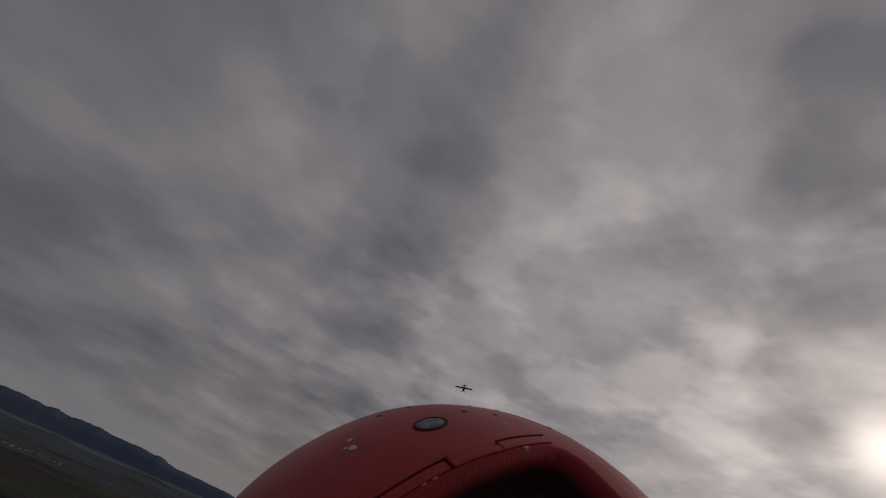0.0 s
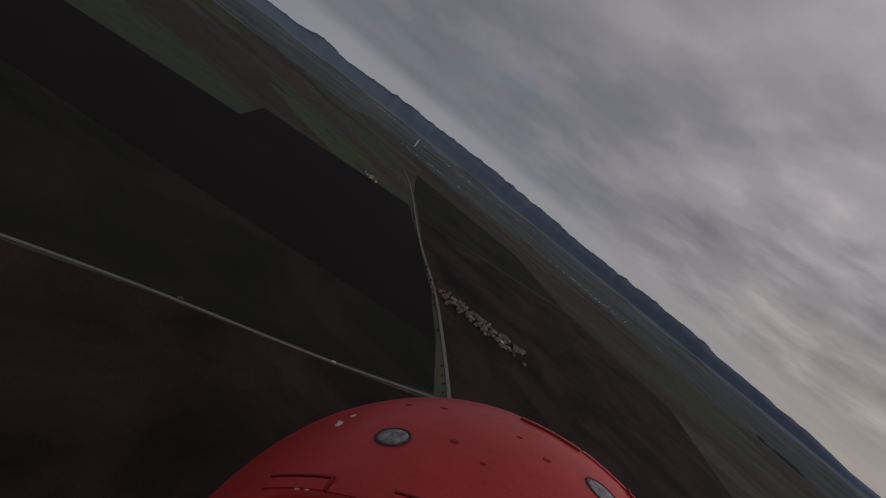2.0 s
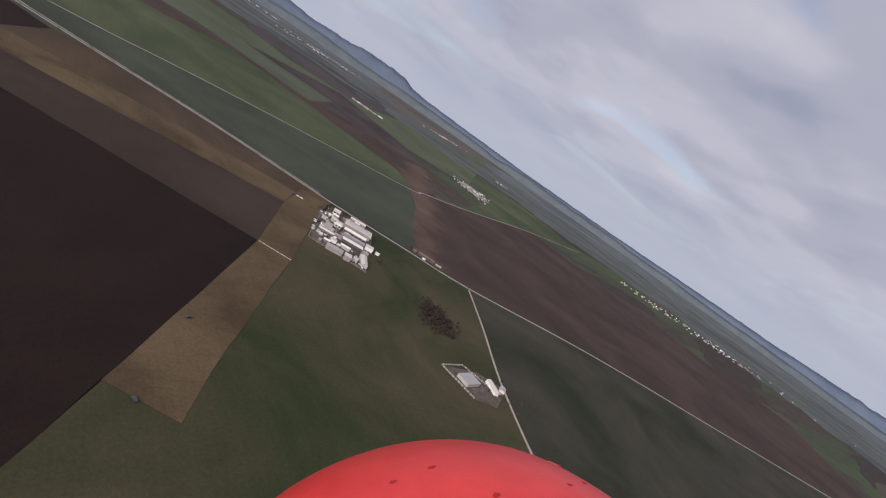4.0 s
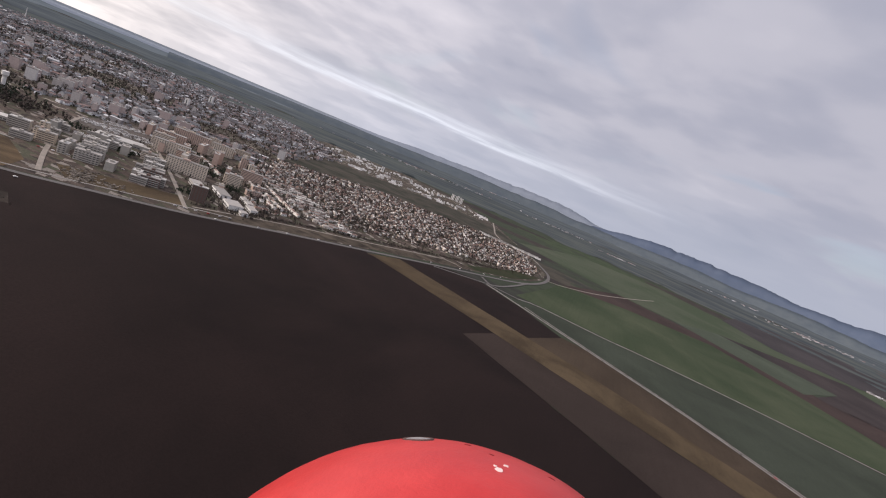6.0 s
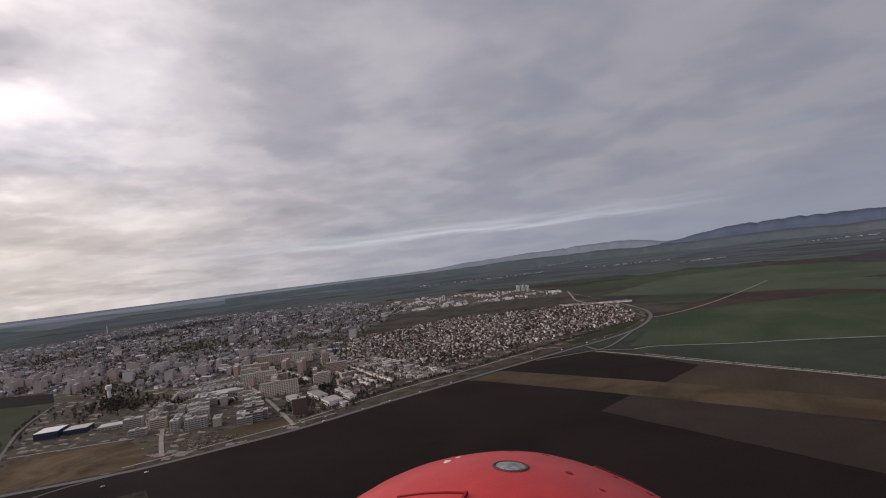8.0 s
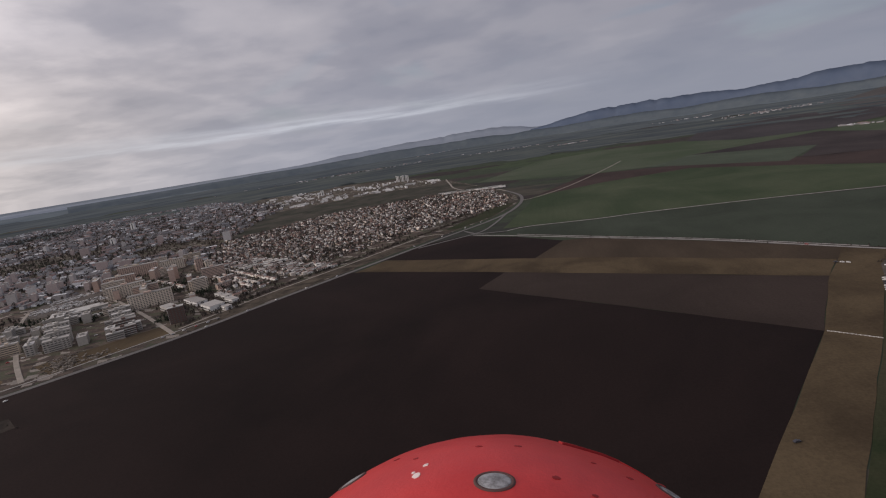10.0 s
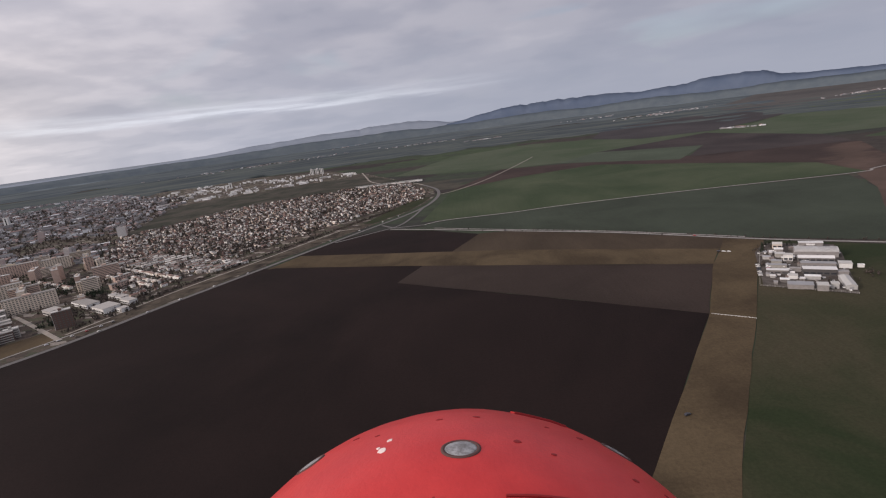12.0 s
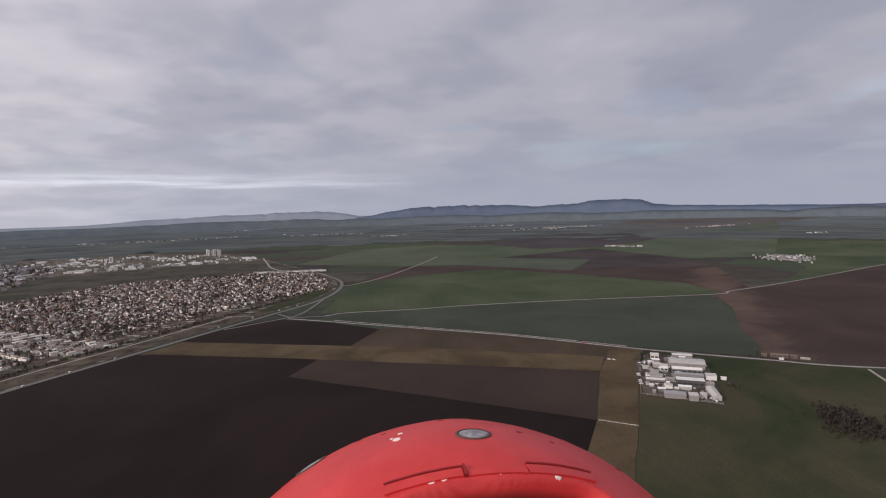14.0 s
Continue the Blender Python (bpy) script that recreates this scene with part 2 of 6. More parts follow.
def far_land(n):
    """Patchwork of distant fields, each patch one crop, with hedges and woods."""
    p = n.node("ShaderNodeMapping", {"Vector": spot(n), "Rotation": (0, 0, radians(33)), "Scale": (1 / 520.0, 1 / 190.0, 0.0)}).outputs[0]
    bent = n.node("ShaderNodeVectorMath", {0: p, 1: n.noise(p, 0.6, 2, out=1)}, operation="ADD").outputs[0]
    cell = n.node("ShaderNodeTexVoronoi", {"Vector": bent, "Scale": 1.0, "Randomness": 0.8}, distance="CHEBYCHEV")
    pick = n.node("ShaderNodeSeparateColor", {0: cell.outputs["Color"]}).outputs[0]
    crop = n.ramp(pick, [(0.0, (0.045, 0.056, 0.037)), (0.22, (0.050, 0.043, 0.038)), (0.42, (0.050, 0.068, 0.038)), (0.58, (0.040, 0.034, 0.032)), (0.72, (0.066, 0.060, 0.048)), (0.86, (0.046, 0.058, 0.038))], "CONSTANT")
    woods = n.ramp(n.noise(n.node("ShaderNodeMapping", {"Vector": spot(n), "Rotation": (0, 0, radians(20)), "Scale": (1 / 700.0, 1 / 260.0, 0.0)}).outputs[0], 1.0, 6, 0.65), [(0.54, (0, 0, 0)), (0.60, (1, 1, 1))])
    col = n.mix(woods, crop, (0.040, 0.042, 0.036, 1))
    clod = n.ramp(n.noise(spot(n), 0.02, 6, 0.7), [(0.3, (0.65, 0.65, 0.65)), (0.7, (1.35, 1.35, 1.35))])
    return n.mix(0.7, col, n.mix(1.0, col, clod, "MULTIPLY"))


LAND = surface("distant_farmland", far_land, 0.95, spec=0.1)
ASPHALT = surface("asphalt", lambda n: n.ramp(n.noise(spot(n), 0.3, 5, 0.7), [(0.3, (0.10, 0.095, 0.09)), (0.7, (0.16, 0.15, 0.145))]), 0.85)
CONCRETE_ROAD = surface("pale_concrete_road", lambda n: n.ramp(n.noise(spot(n), 0.09, 6, 0.75), [(0.3, (0.17, 0.155, 0.145)), (0.7, (0.36, 0.34, 0.32))]), 0.85)
TRACK = surface("dusty_track", lambda n: n.ramp(n.noise(spot(n), 0.1, 5, 0.7), [(0.3, (0.22, 0.195, 0.17)), (0.7, (0.34, 0.30, 0.26))]), 0.95)
YARD = surface("worn_yard_paving", lambda n: n.ramp(n.noise(spot(n), 0.12, 6, 0.7), [(0.32, (0.046, 0.038, 0.034)), (0.52, (0.085, 0.072, 0.063)), (0.7, (0.145, 0.128, 0.113))]), 0.9)


def plain(name, c, rough=0.7, metal=0.0, scale=0.5, vary=0.18, spec=0.3):
    return surface(name, lambda n: n.mix(n.noise(spot(n), scale, 5, 0.65), rgb(c, 1 - vary), rgb(c, 1 + vary)), rough, metal, spec=spec)


def by_thing(name, stops, rough=0.8):
    """Each object or loose piece takes one of the colours, with stains."""
    def paint(n):
        a = n.node("ShaderNodeObjectInfo").outputs["Random"]
        b = n.node("ShaderNodeNewGeometry").outputs["Random Per Island"]
        pick = n.math("FRACT", n.math("ADD", n.math("MULTIPLY", a, 7.31), b))
        col = n.ramp(pick, stops, "CONSTANT")
        return n.mix(0.5, col, n.mix(1.0, col, n.ramp(n.noise(spot(n), 0.35, 5, 0.7), [(0.25, (0.6, 0.6, 0.6)), (0.75, (1.35, 1.35, 1.35))]), "MULTIPLY"))
    return surface(name, paint, rough)


PLASTER = by_thing("house_plaster", [(0.0, (0.86, 0.84, 0.81)), (0.36, (0.33, 0.25, 0.22)), (0.56, (0.66, 0.57, 0.50)), (0.74, (0.26, 0.20, 0.18)), (0.86, (0.54, 0.44, 0.36))])
TILES = by_thing("roof_tiles", [(0.0, (0.165, 0.105, 0.090)), (0.26, (0.092, 0.074, 0.068)), (0.42, (0.205, 0.130, 0.110)), (0.58, (0.118, 0.102, 0.096)), (0.80, (0.60, 0.57, 0.53)), (0.92, (0.30, 0.27, 0.25))])
PANEL = by_thing("apartment_plaster", [(0.0, (0.52, 0.39, 0.33)), (0.3, (0.58, 0.49, 0.39)), (0.55, (0.48, 0.35, 0.295)), (0.75, (0.66, 0.58, 0.49))])
# old town walls: bluish greys carry painted distance haze
OLD_PLASTER = by_thing("old_town_hazed_plaster", [(0.0, (0.40, 0.405, 0.425)), (0.35, (0.26, 0.25, 0.258)), (0.64, (0.80, 0.81, 0.83)), (0.76, (0.33, 0.30, 0.295))])
TERRACE_WALL = by_thing("terrace_plaster", [(0.0, (0.86, 0.84, 0.80)), (0.55, (0.70, 0.63, 0.56)), (0.70, (0.82, 0.80, 0.76)), (0.92, (0.54, 0.46, 0.40))])
TERRACE_ROOF = by_thing("terrace_roofing", [(0.0, (0.26, 0.180, 0.155)), (0.32, (0.52, 0.48, 0.44)), (0.56, (0.165, 0.118, 0.104)), (0.80, (0.66, 0.63, 0.59)), (0.92, (0.20, 0.18, 0.17))])
# far blocks and old town roofs, greyed in colour for haze
PANEL_FAR = by_thing("hazed_panel_plaster", [(0.0, (0.46, 0.39, 0.375)), (0.3, (0.51, 0.475, 0.46)), (0.55, (0.44, 0.365, 0.350)), (0.80, (0.62, 0.60, 0.585))])
OLD_TILES = by_thing("old_town_hazed_tiles", [(0.0, (0.205, 0.150, 0.142)), (0.24, (0.150, 0.148, 0.155)), (0.44, (0.230, 0.158, 0.146)), (0.58, (0.190, 0.195, 0.208)), (0.80, (0.58, 0.59, 0.61)), (0.90, (0.155, 0.146, 0.148))])
FLAT_ROOF = by_thing("flat_roof_felt", [(0.0, (0.38, 0.36, 0.34)), (0.4, (0.28, 0.265, 0.25)), (0.7, (0.52, 0.51, 0.49))])
SHED_WALL = by_thing("shed_cladding", [(0.0, (0.76, 0.75, 0.73)), (0.4, (0.46, 0.44, 0.42)), (0.66, (0.84, 0.83, 0.82))], 0.6)
SHED_ROOF = by_thing("shed_roofing", [(0.0, (0.68, 0.67, 0.66)), (0.3, (0.32, 0.30, 0.29)), (0.50, (0.80, 0.80, 0.79)), (0.75, (0.22, 0.17, 0.15)), (0.85, (0.40, 0.40, 0.41))], 0.6)
# lighter than the near glass, to soften the windows of distant blocks
GLASS_FAR = plain("far_window_glass", (0.095, 0.088, 0.084), 0.3, 0.0, 0.4, 0.3, 0.5)
GLASS_BAND = plain("dark_window_glass", (0.045, 0.048, 0.055), 0.25, 0.0, 0.4, 0.3, 0.5)
# works walls: the shade on their near sides is put into the colour
WORKS_WALL = by_thing("shaded_works_cladding", [(0.0, (0.28, 0.262, 0.255)), (0.4, (0.17, 0.158, 0.152)), (0.7, (0.44, 0.43, 0.42))])
DARK_BAY = plain("dark_grey_cladding", (0.085, 0.080, 0.080), 0.7)
WHITE = plain("white_paint", (0.74, 0.73, 0.71), 0.6)
SHEET = plain("pale_sheet_metal_roof", (0.48, 0.465, 0.44), 0.5, 0.0, 0.15, 0.16)
SHEET_BRIGHT = plain("bright_sheet_metal_roof", (0.66, 0.65, 0.64), 0.5, 0.0, 0.15, 0.16)
THICKET = plain("dark_thicket", (0.040, 0.033, 0.028), 0.95, 0.0, 0.3, 0.3)
SHEET_GREY = plain("grey_sheet_metal_roof", (0.30, 0.30, 0.31), 0.5, 0.0, 0.15, 0.18)
BRICK_DARK = plain("dark_brown_cladding", (0.135, 0.088, 0.075), 0.8)
BLUE_BLACK = plain("dark_blue_cladding", (0.035, 0.045, 0.085), 0.5)
CONCRETE = plain("raw_concrete", (0.36, 0.345, 0.32), 0.9)
RENDER_PALE = plain("pale_grey_render", (0.41, 0.385, 0.35), 0.85, 0.0, 0.3, 0.3)
BARK = plain("bare_bark", (0.075, 0.062, 0.052), 0.9)
TWIGS = by_thing("bare_twigs", [(0.0, (0.070, 0.057, 0.051)), (0.3, (0.098, 0.078, 0.069)), (0.6, (0.052, 0.044, 0.040)), (0.85, (0.042, 0.045, 0.032))], 0.95)
EVERGREEN = plain("dark_evergreen", (0.030, 0.040, 0.026), 0.9, 0.0, 0.8, 0.3)
# wooded hills with distance haze put into the colour, palest for the far range
HILL = surface("haze_blue_hills", lambda n: n.ramp(n.noise(spot(n), 0.006, 7, 0.65), [(0.3, (0.094, 0.124, 0.184)), (0.7, (0.124, 0.154, 0.212))]), 1.0, spec=0.0)
HILL_FOOT = surface("haze_blue_foothills", lambda n: n.ramp(n.noise(spot(n), 0.012, 7, 0.65), [(0.3, (0.094, 0.116, 0.138)), (0.7, (0.126, 0.148, 0.162))]), 1.0, spec=0.0)
HILL_FAR = surface("haze_pale_hills", lambda n: n.ramp(n.noise(spot(n), 0.006, 7, 0.65), [(0.3, (0.235, 0.270, 0.325)), (0.7, (0.262, 0.296, 0.348))]), 1.0, spec=0.0)


# ---------------------------------------------------------------- geometry helpers
EYE = 202.5
NEAR_R, SPAN, PLAN = 2000.0, 2800.0, 1.35     # PLAN: metres for each unit of the plan below


def squash(r):
    """Share of true size that far things keep: land past 2 km is drawn in towards a rim at 4.8 km."""
    if r <= NEAR_R:
        return 1.0
    s = min((r - NEAR_R) / SPAN, 0.9995)
    return r / (NEAR_R - SPAN * math.log(1 - s))


def warped_to_view(x, y):
    """The plan's bearings and ranges in the northern half, warped to fit the camera's view."""
    r = max(math.hypot(x, y), 1e-6)
    az, dip = math.degrees(math.atan2(-x, y)), math.degrees(math.atan2(EYE, r))
    w = min(1.0, max(0.0, min((az + 95) / 45, (125 - az) / 45))) * min(1.0, max(0.0, (60 - dip) / 36))
    s, q = min(max(az, -50), 80) / 60, (min(max(dip, 2), 24) - 12) / 10
    az += w * (-0.34 - 4.04 * s + 1.75 * s * s - 0.13 * q - 0.53 * q * s)
    dip *= math.exp(w * (-0.028 - 0.029 * s + 0.063 * s * s - 0.048 * q - 0.017 * q * s))
    r = EYE / math.tan(radians(dip))
    return -math.sin(radians(az)) * r, math.cos(radians(az)) * r


def on_land(x, y):
    """Where a point of the plan lies on the land, in metres."""
    r = max(math.hypot(x, y), 1e-6)
    far = r if r <= NEAR_R else NEAR_R - SPAN * math.log(1 - min((r - NEAR_R) / SPAN, 0.9995))
    x, y = warped_to_view(x * far * PLAN / r, y * far * PLAN / r)
    r = far = math.hypot(x, y)
    new_r = far if far <= NEAR_R else NEAR_R + SPAN * (1 - math.exp(-(far - NEAR_R) / SPAN))
    return x * new_r / r, y * new_r / r


def land_z(x, y):
    return EYE - EYE * squash(math.hypot(x, y))


def mesh_ob(name, bm, material, parent=None, smooth=False):
    me = bpy.data.meshes.new(name)
    bm.to_mesh(me)
    bm.free()
    for m in (material if isinstance(material, (list, tuple)) else [material]):
        me.materials.append(m)
    if smooth:
        me.shade_smooth()
    ob = new(name, me)
    ob.parent = parent
    return ob


def part(name, bm, material, parent, label="", smooth=False):
    ob = mesh_ob(name, bm, material, parent, smooth)
    return tagged(ob, label) if label else ob


def raw_ob(name, verts, faces, mats, slots=None):
    me = bpy.data.meshes.new(name)
    me.from_pydata(verts, [], faces)
    for m in mats:
        me.materials.append(m)
    if slots is not None:
        me.polygons.foreach_set("material_index", slots)
    me.update()
    return new(name, me)


def thing(name, m, label, category, group="", kind=""):
    e = new(name)
    e.empty_display_size = 0.5
    e.matrix_basis = m
    return tagged(e, label, category, group, kind)


def box(bm, x0, y0, z0, x1, y1, z1, bevel=0.0):
    r = bmesh.ops.create_cube(bm, size=1.0, matrix=Matrix.Translation(((x0 + x1) / 2, (y0 + y1) / 2, (z0 + z1) / 2)) @ Matrix.Diagonal((x1 - x0, y1 - y0, z1 - z0, 1)))
    if bevel:
        edges = {e for v in r["verts"] for e in v.link_edges}
        bmesh.ops.bevel(bm, geom=list(edges), offset=bevel, segments=1, affect="EDGES")


def boxed(*args):
    bm = bmesh.new()
    box(bm, *args)
    return bm


def prism(bm, outline, z0, z1):
    a = [bm.verts.new((x, y, z0)) for x, y in outline]
    b = [bm.verts.new((x, y, z1)) for x, y in outline]
    bm.faces.new(b)
    bm.faces.new(a[::-1])
    for i in range(len(a)):
        j = (i + 1) % len(a)
        bm.faces.new((a[i], a[j], b[j], b[i]))


def tube(bm, p, q, r0, r1, sides=8):
    p, q = Vector(p), Vector(q)
    d = q - p
    m = Matrix.Translation((p + q) / 2) @ d.to_track_quat("Z", "Y").to_matrix().to_4x4()
    bmesh.ops.create_cone(bm, cap_ends=True, segments=sides, radius1=r0, radius2=r1, depth=d.length, matrix=m)


def gable(bm, w, d, z0, rise, over=0.4):
    """Pitched roof with its ridge along x and a little thickness."""
    w, d = w / 2 + over, d / 2 + over
    t = 0.25
    pts = [(-d, z0), (0, z0 + rise), (d, z0), (d, z0 + t), (0, z0 + rise + t), (-d, z0 + t)]
    a = [bm.verts.new((-w, y, z)) for y, z in pts]
    b = [bm.verts.new((w, y, z)) for y, z in pts]
    for i in range(6):
        j = (i + 1) % 6
        bm.faces.new((a[i], a[j], b[j], b[i]))
    bm.faces.new((a[0], a[5], a[4], a[1]))
    bm.faces.new((a[1], a[4], a[3], a[2]))
    bm.faces.new((b[1], b[4], b[5], b[0]))
    bm.faces.new((b[2], b[3], b[4], b[1]))


def gabled_body(bm, w, d, h, rise):
    w, d = w / 2, d / 2
    pts = [(-d, 0), (d, 0), (d, h), (0, h + rise), (-d, h)]
    a = [bm.verts.new((-w, y, z)) for y, z in pts]
    b = [bm.verts.new((w, y, z)) for y, z in pts]
    bm.faces.new(a)
    bm.faces.new(b[::-1])
    for i in range(5):
        j = (i + 1) % 5
        bm.faces.new((a[j], a[i], b[i], b[j]))


def inside(x, y, poly):
    c = False
    for i in range(len(poly)):
        (x0, y0), (x1, y1) = poly[i - 1], poly[i]
        if (y0 > y) != (y1 > y) and x < (x1 - x0) * (y - y0) / (y1 - y0) + x0:
            c = not c
    return c


def land_patch(name, outline, material, lift, label, category="field"):
    """A field: one face of land cut into tiles, so that it follows the ground, with ragged edges."""
    bm = bmesh.new()
    rim = []
    outline = [on_land(*p) for p in outline]
    k = len(outline)
    for i in range(k):
        p, q = Vector(outline[i]), Vector(outline[(i + 1) % k])
        d = (q - p).length
        steps = max(1, int(d / 25)) if max(p.length, q.length) < 2000 else 1
        side = Vector((p.y - q.y, q.x - p.x)).normalized()
        for s in range(steps):
            c = p.lerp(q, s / steps)
            if s:
                c = c + side * (noise.noise(Vector((c.x * 0.02, c.y * 0.02, lift * 9))) * 1.6)
            rim.append(bm.verts.new((c.x, c.y, 0)))
    bm.faces.new(rim)
    far = max(math.hypot(*p) for p in outline)
    if far > 1950:
        for axis in (0, 1):
            lo, hi = min(p[axis] for p in outline), max(p[axis] for p in outline)
            at = math.ceil(lo / 160) * 160
            while at < hi:
                no = (1, 0, 0) if axis == 0 else (0, 1, 0)
                co = (at, 0, 0) if axis == 0 else (0, at, 0)
                bmesh.ops.bisect_plane(bm, geom=bm.verts[:] + bm.edges[:] + bm.faces[:], plane_co=co, plane_no=no)
                at += 160
    for v in bm.verts:
        r = math.hypot(v.co.x, v.co.y)
        v.co.z = land_z(v.co.x, v.co.y) + lift * (1 + r / 900)
    bmesh.ops.recalc_face_normals(bm, faces=bm.faces)
    if sum(f.normal.z * f.calc_area() for f in bm.faces) < 0:
        bmesh.ops.reverse_faces(bm, faces=bm.faces)
    bmesh.ops.triangulate(bm, faces=bm.faces)
    return tagged(mesh_ob(name, bm, material), label, category, kind="structure")


def glide(points, step=14.0):
    """A smooth line through the points."""
    p = [Vector((*a, 0)) for a in points]
    out = []
    for i in range(len(p) - 1):
        a, b, c, d = p[max(i - 1, 0)], p[i], p[i + 1], p[min(i + 2, len(p) - 1)]
        n = max(2, int((c - b).length / step))
        for s in range(n):
            t = s / n
            out.append(0.5 * ((2 * b) + (c - a) * t + (2 * a - 5 * b + 4 * c - d) * t * t + (3 * b - a - 3 * c + d) * t ** 3))
    out.append(p[-1])
    return out


def road(name, points, width, material, lift, label, category="road", edge=0.0):
    line = glide([on_land(*p) for p in points])
    bm = bmesh.new()
    last = None
    for i, c in enumerate(line):
        d = (line[min(i + 1, len(line) - 1)] - line[max(i - 1, 0)]).normalized()
        s = Vector((-d.y, d.x, 0))
        w = width * (0.5 + edge * noise.noise(c * 0.03)) * max(0.45, squash(c.length))
        l, r = c + s * w, c - s * w
        h = lift * (1 + c.length / 900)
        row = [bm.verts.new((q.x, q.y, land_z(q.x, q.y) + dz)) for q, dz in ((l + s * 0.6, h - 0.15), (l, h), (r, h), (r - s * 0.6, h - 0.15))]
        if last:
            for k in range(3):
                bm.faces.new((last[k], last[k + 1], row[k + 1], row[k]))
        last = row
    bmesh.ops.recalc_face_normals(bm, faces=bm.faces)
    if sum(f.normal.z for f in bm.faces) < 0:
        bmesh.ops.reverse_faces(bm, faces=bm.faces)
    return tagged(mesh_ob(name, bm, material), label, category, kind="structure")


# ---------------------------------------------------------------- the land
RINGS = [0, 40, 120, 260, 450, 700, 1000, 1300, 1600, 1850, 2000, 2150, 2300, 2500, 2700, 2900, 3100, 3300, 3500, 3700, 3900, 4050, 4200, 4350, 4450, 4550, 4620, 4680, 4725, 4760, 4785, 4796]


def build_ground():
    rings = RINGS
    seg = 144
    bm = bmesh.new()
    centre = bm.verts.new((0, 0, 0))
    last = None
    for r in rings[1:]:
        row = []
        for i in range(seg):
            a = 2 * math.pi * i / seg
            x, y = r * math.cos(a), r * math.sin(a)
            row.append(bm.verts.new((x, y, land_z(x, y))))
        for i in range(seg):
            j = (i + 1) % seg
            if last:
                bm.faces.new((last[i], row[i], row[j], last[j]))
            else:
                bm.faces.new((centre, row[i], row[j]))
        last = row
    tagged(mesh_ob("ground", bm, LAND, smooth=True), "flat winter farmland in a patchwork of brown and green fields", "ground", kind="structure")


def build_hills():
    # ridge heights in degrees over the horizon, by degrees left of north
    skyline = [(-180, 0.42), (-177, 0.50), (-172, 0.45), (-166, 0.40), (-163, 0.62), (-155, 0.72), (-144, 0.55), (-135, 0.10), (-133, 0.34), (-129, -0.1), (-122, -0.3), (-84, 0.1), (-72, -0.2), (-56, -0.40), (-47, -0.38),
               (-38, -0.22), (-32.5, -0.05), (-31, 0.12), (-29, 0.70), (-25, 0.62), (-21.5, 0.34), (-18.5, 0.16), (-16, 0.42), (-11, 0.48), (-3, 0.48), (1.4, 0.06), (2.6, 0.28), (4.5, 0.38), (8, 0.20), (14, 0.08),
               (21, -0.15), (27, -0.5), (34, -0.75), (120, -0.75), (158, -0.65), (168, -0.1), (175.5, 0.08), (177.5, 0.40), (180, 0.42)]

    def ridge(a, seed, rough):
        for (a0, e0), (a1, e1) in zip(skyline, skyline[1:]):
            if a0 <= a <= a1:
                s = (a - a0) / (a1 - a0)
                s = s * s * (3 - 2 * s)
                e = e0 + (e1 - e0) * s
                break
        q = Vector((math.cos(radians(a)) * 9, math.sin(radians(a)) * 9, seed))
        return e + rough * min(1.0, max(0.25, e + 0.6)) * (noise.fractal(q * 5.0, 0.7, 2.2, 6))

    def swell(a, seed, rough):
        return -0.62 + 0.20 * noise.fractal(Vector((math.cos(radians(a)) * 10, math.sin(radians(a)) * 10, seed)), 0.9, 2.1, 5)

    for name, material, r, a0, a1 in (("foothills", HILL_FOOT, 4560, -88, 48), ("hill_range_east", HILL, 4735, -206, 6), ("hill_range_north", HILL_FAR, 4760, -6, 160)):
        seed, rough = 3.0, 0.13
        bm = bmesh.new()
        rows = []
        n = int((a1 - a0) * 5)
        for i in range(n):
            a = a0 + (a1 - a0) * i / (n - 1)
            dx, dy = -math.sin(radians(a)), math.cos(radians(a))
            fade = 40.0 if name == "foothills" else 12.0
            ends = min(1.0, (a - a0) / fade, (a1 - a) / fade)
            b = a if a >= -180 else a + 360
            top = EYE + r * math.tan(radians(max(((swell if name == "foothills" else ridge)(b, seed, rough) + 0.9) * ends - 0.9, -0.9)))
            base = land_z(dx * (r - 110), dy * (r - 110)) - 3
            mid = base + (top - base) * (0.55 + 0.15 * noise.noise(Vector((b * 0.3, seed, 1))))
            rows.append([bm.verts.new((dx * q, dy * q, z)) for q, z in ((r - 110, base), (r - 45, mid), (r, top), (r + 30, base - 20))])
        for a, b in zip(rows, rows[1:]):
            for k in range(3):
                bm.faces.new((a[k], a[k + 1], b[k + 1], b[k]))
        bmesh.ops.recalc_face_normals(bm, faces=bm.faces)
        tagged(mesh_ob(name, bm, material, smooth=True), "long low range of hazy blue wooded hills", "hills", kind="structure")


